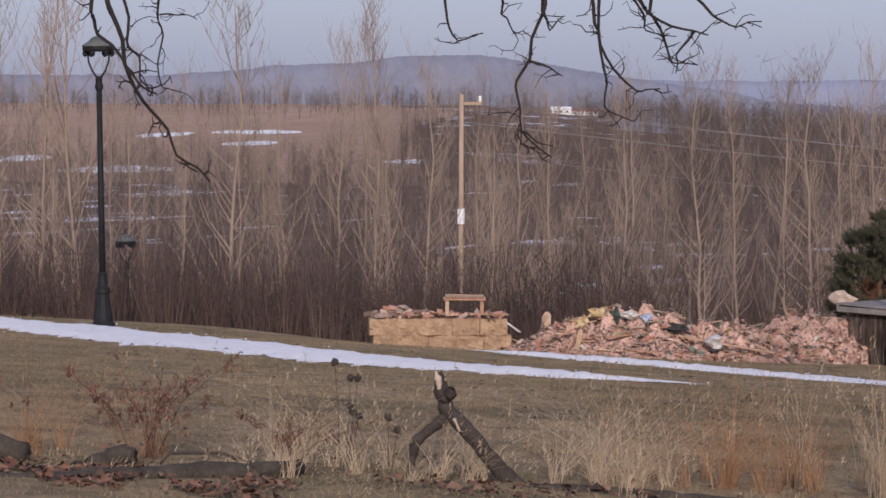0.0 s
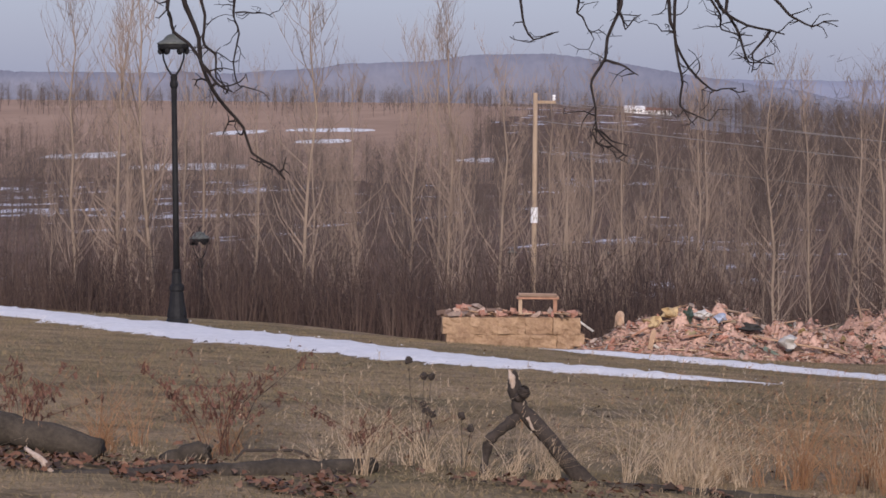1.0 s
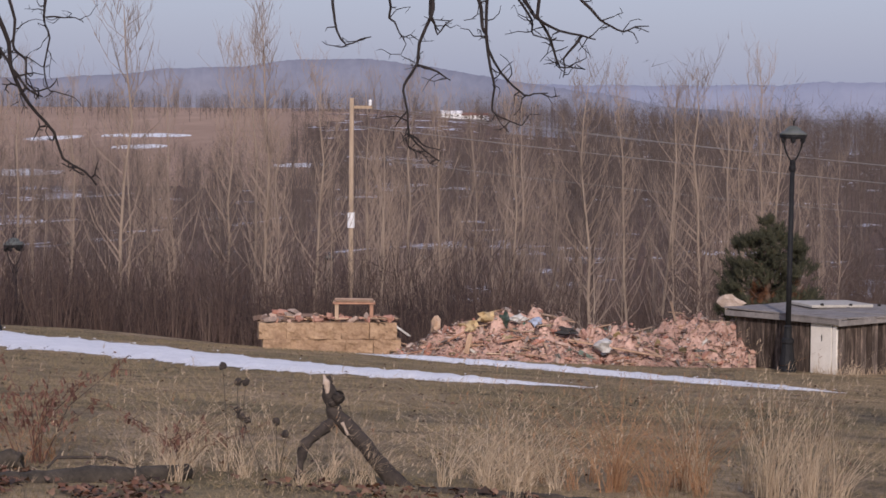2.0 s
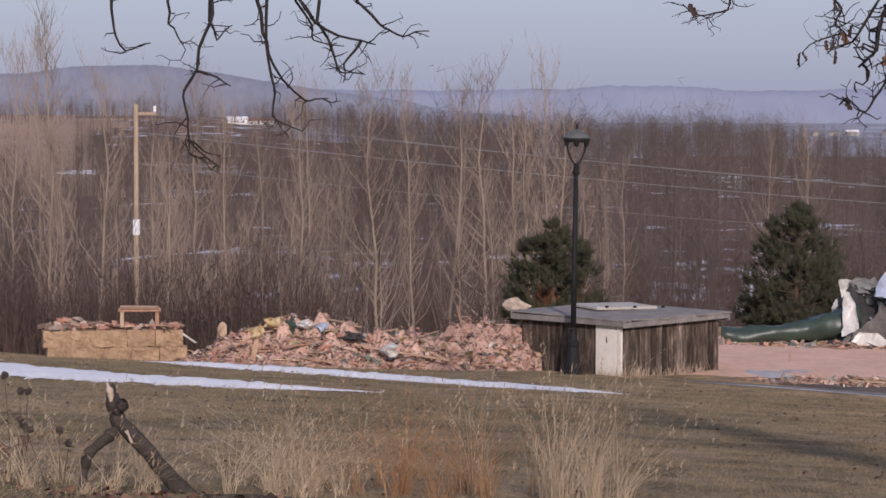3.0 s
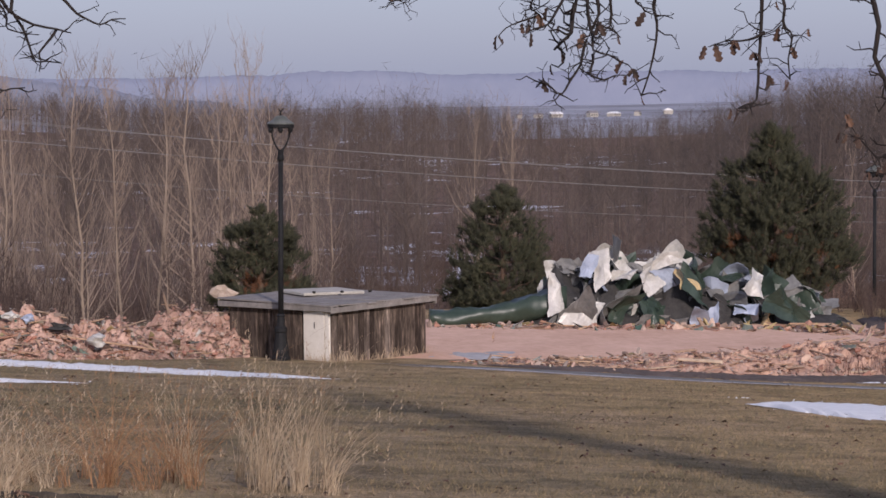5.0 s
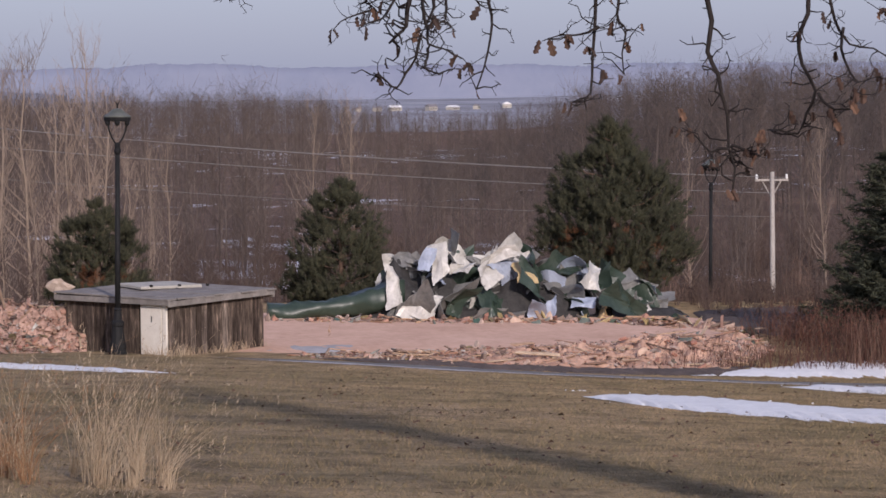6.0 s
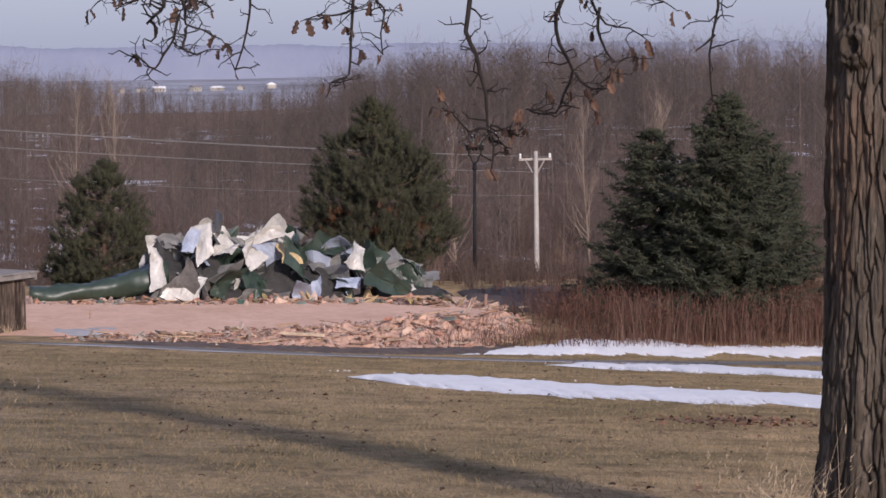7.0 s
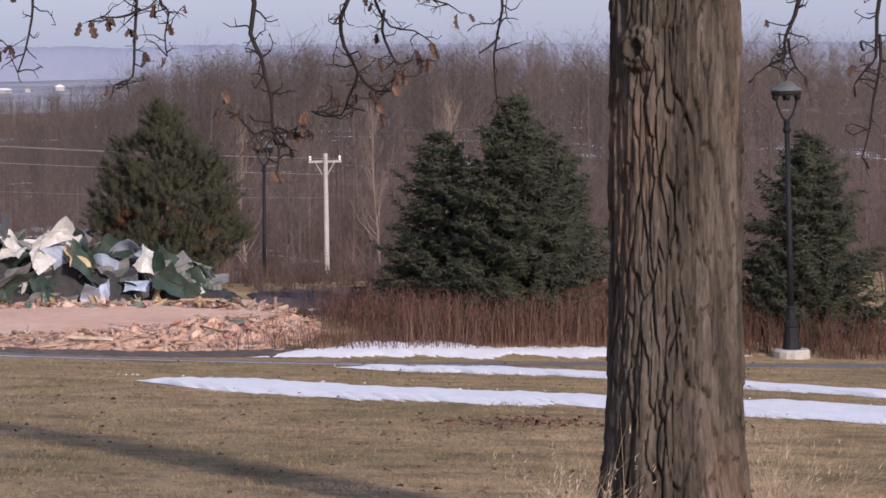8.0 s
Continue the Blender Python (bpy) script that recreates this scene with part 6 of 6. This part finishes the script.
# ---- foreground: dead branch, logs, litter, shrub, grasses ----
def knobbly(pts, radii, seed, sides=10, per=5):
    """A branch of noisy radius along pts, as lists."""
    rng = random.Random(seed)
    fine, rad = [], []
    for (a, ra), (b, rb) in zip(zip(pts, radii), list(zip(pts, radii))[1:]):
        for k in range(per):
            f = k / per
            fine.append(Vector(a).lerp(Vector(b), f) + Vector((rng.uniform(-1, 1), rng.uniform(-1, 1), rng.uniform(-1, 1))) * 0.12 * ra)
            rad.append((ra + (rb - ra) * f) * rng.uniform(0.86, 1.14))
    fine.append(Vector(pts[-1]))
    rad.append(radii[-1])
    return tube(([], []), fine, rad, sides)


dead = thing("dead_branch", "dark forked dead branch standing in dry grass", "branch", (-2.1, 18.48, -0.9))
O = Vector((-2.1, 18.48, -0.9))
part_lists("stem", knobbly([Vector(p) - O for p in ((-2.02, 18.5, -0.98), (-2.17, 18.47, -0.80), (-2.42, 18.45, -0.52), (-2.56, 18.43, -0.37), (-2.60, 18.42, -0.22), (-2.615, 18.42, -0.13))], [0.07, 0.062, 0.055, 0.05, 0.045, 0.022], 1), M_DEADWOOD, dead, smooth_shade=True)
part_lists("side_branch", knobbly([Vector(p) - O for p in ((-2.55, 18.43, -0.40), (-2.66, 18.40, -0.49), (-2.755, 18.38, -0.57), (-2.77, 18.38, -0.66), (-2.80, 18.36, -0.82))], [0.042, 0.036, 0.034, 0.026, 0.018], 2), M_DEADWOOD, dead, smooth_shade=True)
part_lists("stub", knobbly([Vector(p) - O for p in ((-2.575, 18.40, -0.30), (-2.53, 18.37, -0.26), (-2.52, 18.36, -0.23))], [0.03, 0.04, 0.02], 3), M_DEADWOOD, dead, smooth_shade=True)
part_lists("broken_end", knobbly([Vector(p) - O for p in ((-2.60, 18.385, -0.24), (-2.612, 18.385, -0.17), (-2.635, 18.40, -0.12))], [0.012, 0.024, 0.005], 4, 7), M_SPLINTER, dead, "pale broken wood", True)
part_lists("bark_scar", knobbly([Vector(p) - O for p in ((-2.51, 18.385, -0.42), (-2.47, 18.385, -0.50))], [0.012, 0.008], 5, 5), M_SPLINTER, dead, "pale scar in the bark", True)


def log(name, pts, radii, seed, label, material=M_LOG):
    ob = part_lists(name, knobbly(pts, radii, seed, 12, 7), material, smooth_shade=True)
    return tagged(ob, label, "log")


log("fallen_log", ((-5.15, 16.25, -0.64), (-4.6, 16.6, -0.66), (-4.16, 17.0, -0.655), (-3.8, 17.4, -0.68), (-3.40, 17.86, -0.685)), (0.065, 0.08, 0.07, 0.075, 0.05), 6, "long dark fallen log lying in leaves")
log("fallen_log", ((-6.2, 17.6, -0.42), (-5.6, 17.5, -0.48), (-5.05, 17.5, -0.60)), (0.11, 0.10, 0.08), 7, "thick mossy fallen log at the lawn edge")
log("log_stub", ((-4.62, 17.5, -0.66), (-4.42, 17.5, -0.58), (-4.36, 17.5, -0.60)), (0.07, 0.06, 0.04), 8, "short dark broken log stub")
log("split_limb", ((-5.22, 16.5, -0.47), (-5.08, 16.4, -0.53), (-4.98, 16.3, -0.64), (-4.80, 16.3, -0.66)), (0.012, 0.02, 0.03, 0.02), 9, "pale splintered limb on the log", M_SPLINTER)
log("fallen_log", ((-2.0, 18.2, -0.84), (-1.3, 18.1, -0.86), (-0.7, 18.0, -0.87)), (0.05, 0.06, 0.04), 10, "dark fallen limb among grass stems")
log("thin_stick", ((-4.25, 17.7, -0.66), (-4.2, 17.75, -0.60), (-3.9, 17.8, -0.60), (-3.6, 17.9, -0.70)), (0.008, 0.01, 0.01, 0.006), 11, "thin crooked stick on the lawn", M_DEADWOOD)


def leaf_scatter(name, feet, size, material, label):
    n = len(feet)
    a = nr.uniform(0, 6.283, n)
    s = size * nr.uniform(0.6, 1.3, n)
    up = nr.uniform(0.005, 0.03, n)
    V = np.empty((n, 6, 3))
    for k, (u, v, w) in enumerate(((-1, 0, 0.2), (-0.2, -0.5, 0.9), (0.9, -0.25, 0.3), (1, 0.1, 0.8), (0.1, 0.55, 1.2), (-0.6, 0.35, 0.6))):
        V[:, k, 0] = feet[:, 0] + s * (u * np.cos(a) - v * np.sin(a))
        V[:, k, 1] = feet[:, 1] + s * (u * np.sin(a) + v * np.cos(a))
        V[:, k, 2] = feet[:, 2] + up + s * w * nr.uniform(0.1, 0.9, n)
    base = np.arange(n)[:, None] * 6
    F = (base[:, :, None] + np.array([[0, 1, 4, 5], [1, 2, 3, 4]])[None]).reshape(-1)
    me = bpy.data.meshes.new(name)
    me.vertices.add(n * 6)
    me.vertices.foreach_set("co", V.reshape(-1))
    me.loops.add(len(F))
    me.loops.foreach_set("vertex_index", F.astype(np.int32))
    me.polygons.add(n * 2)
    me.polygons.foreach_set("loop_start", np.arange(0, n * 8, 4, dtype=np.int32))
    me.materials.append(material)
    me.update(calc_edges=True)
    me.validate()
    tagged(new(name, me), label, "leaves", kind="stuff")


f = np.concatenate([spots(900, -5.9, -4.2, 16.2, 17.6, 0), spots(500, -4.6, -3.2, 16.0, 17.3, 0), spots(260, -2.9, -1.2, 17.2, 18.2, 0), spots(60, -6, -3, 17.5, 19, 0)])
f = f[[noise.noise((a * 2.4, b * 2.4, 6)) + 0.5 * noise.noise((a * 7, b * 7, 1)) > -0.08 for a, b, _ in f]]
leaf_scatter("leaf_litter", f, 0.035, M_LITTER, "drift of rust-red fallen leaves among the logs")
tb, d = nr.uniform(-0.27, 0.42, 1500), 17 + 26 * nr.uniform(0, 1, 1500) ** 0.8
f = np.array([(a * b, b, ground_height(a * b, b)) for a, b in zip(tb, d)])
leaf_scatter("lawn_leaves", f, 0.026, M_LAWNLEAF, "scattered brown leaves on the winter lawn")
f = np.concatenate([np.column_stack([nr.normal(8.2, 0.5, 260), nr.normal(25.6, 0.5, 260), np.zeros(260)]), np.column_stack([nr.normal(9.7, 0.25, 60), nr.normal(25.2, 0.4, 60), np.zeros(60)])])
f[:, 2] = [ground_height(a, b) for a, b, _ in f]
leaf_scatter("leaf_patch", f, 0.035, M_LITTER, "patch of reddish fallen leaves on the lawn")


# dry rusty shrub
def build_shrub(x, y, height, stems, seed):
    rng = random.Random(seed)
    g = Vector(on_ground(x, y))
    shrub = thing("dry_shrub", "dry reddish shrub with shrivelled leaves at the lawn edge", "shrub", g)
    st, lv = ([], []), ([], [])
    for _ in range(stems):
        a, sp = rng.uniform(0, 6.283), rng.uniform(0.05, 0.55)
        h = height * rng.uniform(0.55, 1.0)
        foot = Vector((rng.uniform(-0.08, 0.08), rng.uniform(-0.08, 0.08), -0.03))
        mid = foot + Vector((math.cos(a) * sp * 0.35, math.sin(a) * sp * 0.35, h * 0.55))
        tip = mid + Vector((math.cos(a) * sp * 0.8, math.sin(a) * sp * 0.8, h * 0.45))
        tube(st, [foot, mid, tip], [0.0038, 0.003, 0.0012], 4)
        for k in range(9):
            p = mid.lerp(tip, rng.uniform(0.0, 1.0))
            q = p + Vector((rng.uniform(-1, 1), rng.uniform(-1, 1), rng.uniform(-0.2, 1))).normalized() * rng.uniform(0.04, 0.12)
            tube(st, [p, q], [0.003, 0.0012], 3)
            for _ in range(2):
                leaf_lists(lv, p.lerp(q, rng.uniform(0.3, 1.0)), rng.uniform(0.022, 0.045), rng)
    part_lists("branching_stem", st, M_WEED, shrub)
    part_lists("leaves", lv, M_SHRUBLEAF, shrub, "small shrivelled red-brown leaves")


build_shrub(-4.50, 18.35, 0.70, 18, 1)
build_shrub(-5.75, 18.2, 0.6, 14, 2)
build_shrub(-3.6, 18.6, 0.45, 8, 5)


def seed_head(x, y, heights, seed):
    rng = random.Random(seed)
    plant = thing("seed_head_weed", "dead weed with dark round seed heads", "weed", on_ground(x, y, -0.02))
    vf = ([], [])
    for dx, h in heights:
        tube(vf, [(0.3 * dx, 0, 0), (0.7 * dx, 0.02, h * 0.6), (dx, 0, h)], [0.003, 0.0025, 0.002], 4)
        bm = bmesh.new()
        bmesh.ops.create_icosphere(bm, subdivisions=2, radius=0.024)
        for v in bm.verts:
            v.co = v.co * rng.uniform(0.75, 1.3) + Vector((dx, 0, h))
        part("seed_head", bm, M_DEADWOOD, plant)
    part_lists("stem", vf, M_DEADWOOD, plant)


seed_head(-3.22, 18.4, ((-0.06, 0.72), (0.04, 0.62), (0.09, 0.62), (0.06, 0.40), (0.10, 0.38)), 1)
seed_head(-2.95, 18.5, ((0.0, 0.38), (0.06, 0.30), (-0.25, 0.45)), 2)


def grass_patch(n, x0, x1, y0, y1, h0, h1, material, name, label, clump=0.26, droop=0.34, radius=0.0024, wind=0.10):
    c = spots(max(4, n // 20), x0, x1, y0, y1)
    f = np.repeat(c, 20, axis=0)[:n] + np.column_stack([nr.normal(0, 0.10 * clump, (min(n, len(c) * 20), 2)), np.zeros(min(n, len(c) * 20))])
    tall = np.repeat(h0 + (h1 - h0) * nr.uniform(0, 1, len(c)) ** 1.1, 20)[:len(f)] * nr.uniform(0.3, 1.25, len(f))
    lean = nr.normal(0, droop * 1.3, (len(f), 2)) * tall[:, None] * 2 + np.array([wind, 0]) + np.repeat(nr.normal(0, 0.19, (len(c), 2)), 20, axis=0)[:len(f)]
    blades(name, f, tall, lean, np.full(len(f), radius), material, label, "grass", 5)
    top = f + np.column_stack([lean, tall * 0.88])
    pick = nr.uniform(0, 1, len(f)) < 0.4
    P = np.repeat(top[pick], 4, axis=0) - np.array([0, 0, 1.0]) * nr.uniform(0, 0.10, (pick.sum() * 4, 1))
    Q = P + nr.normal(0, 0.012, P.shape) + np.array([0.012, 0, 0.03])
    tagged(new("seed_plumes", spikes_mesh("seed_plumes", P, Q, np.full(len(P), 0.0028), material)), "feathery seed heads of the dry grass", "grass", kind="stuff")


grass_patch(340, -3.9, -2.5, 17.6, 18.9, 0.25, 0.78, M_STRAW, "tall_grass", "tall pale dry grass round the dead branch", wind=0.08)
grass_patch(240, -2.5, -1.3, 17.9, 19.2, 0.3, 0.85, M_STRAW, "tall_grass", "tall pale dry grass stems", wind=0.06)
grass_patch(170, -5.7, -4.4, 17.8, 18.8, 0.30, 0.75, M_RUSTGRASS, "tall_grass", "rusty dry grass by the logs", wind=0.06)
grass_patch(340, -1.3, -0.2, 18.9, 19.9, 0.55, 1.15, M_RUSTGRASS, "tall_grass", "tall rusty orange dry grass", wind=0.03)
grass_patch(380, -0.5, 0.75, 18.9, 19.8, 0.6, 1.12, M_STRAW, "tall_grass", "tall pale feathery dry grass", wind=0.14, droop=0.10)
grass_patch(200, -2.0, -1.0, 18.6, 19.6, 0.4, 0.95, M_STRAW, "tall_grass", "tall pale dry grass stems", wind=0.08)
grass_patch(150, 4.45, 4.95, 13.6, 14.2, 0.35, 0.75, M_STRAW, "trunk_grass", "dry grass at the foot of the oak", wind=-0.02, droop=0.13)
grass_patch(260, 5.7, 6.3, 13.7, 14.6, 0.35, 0.75, M_STRAW, "trunk_grass", "dry grass at the foot of the oak", wind=0.04, droop=0.13)
grass_patch(700, -6.0, 1.2, 16.6, 18.6, 0.03, 0.10, M_STRAW, "low_grass", "short matted dry grass at the lawn edge", clump=1.4, droop=0.3)


# ---- crumbs of snow round the strips ----
crumbs = []
for spine in SNOW_SPINES[:4]:
    xs = [p[0] for p in spine]
    for x in nr.uniform(xs[0], xs[-1], 90):
        y, w = (float(np.interp(x, xs, [p[k] for p in spine])) for k in (1, 2))
        yy = y + nr.choice((-1, -1, 1)) * (w * 0.5 + abs(nr.normal(0, 0.35)))
        crumbs.append((x, yy, ground_height(x, yy)))
leaf_scatter("snow_crumbs", np.array(crumbs), 0.022, M_SNOW, "crumbs of melting snow in the turf")


# ---- crumbs on the rubble ----
for (pile_point, px0, px1), count in zip(PILES, (9000, 4200, 2600)):
    pts = np.array([tuple(pile_point(float(a), float(b))) for a, b in zip(nr.uniform(px0, px1, count), nr.uniform(-1.0, 0.6, count))])
    leaf_scatter("rubble_chips", pts, 0.028, M_CHIP, "broken brick and plaster chips on the rubble")


# ---- turf ----
def under_snow(x, y):
    for spine in SNOW_SPINES:
        if spine[0][0] < x < spine[-1][0]:
            xs = [p[0] for p in spine]
            if abs(y - float(np.interp(x, xs, [p[1] for p in spine]))) < 0.56 * float(np.interp(x, xs, [p[2] for p in spine])):
                return True
    return False


n = 260000
tb = nr.uniform(-0.34, 0.50, n)
d = 14 + 33 * nr.uniform(0, 1, n) ** 0.75
f = np.array([(a * b, b, ground_height(a * b, b) - 0.005) for a, b in zip(tb, d) if not under_snow(a * b, b)])
tip = f + np.column_stack([nr.normal(0, 0.028, (len(f), 2)), nr.uniform(0.012, 0.05, len(f)) * (1 + 0.9 * np.array([noise.noise((a * 1.6, b * 1.1, 4)) for a, b, _ in f]))])
tagged(new("turf", spikes_mesh("turf", f, tip, np.full(len(f), 0.0034), M_TURF)), "short dormant turf of the lawn", "grass", kind="stuff")
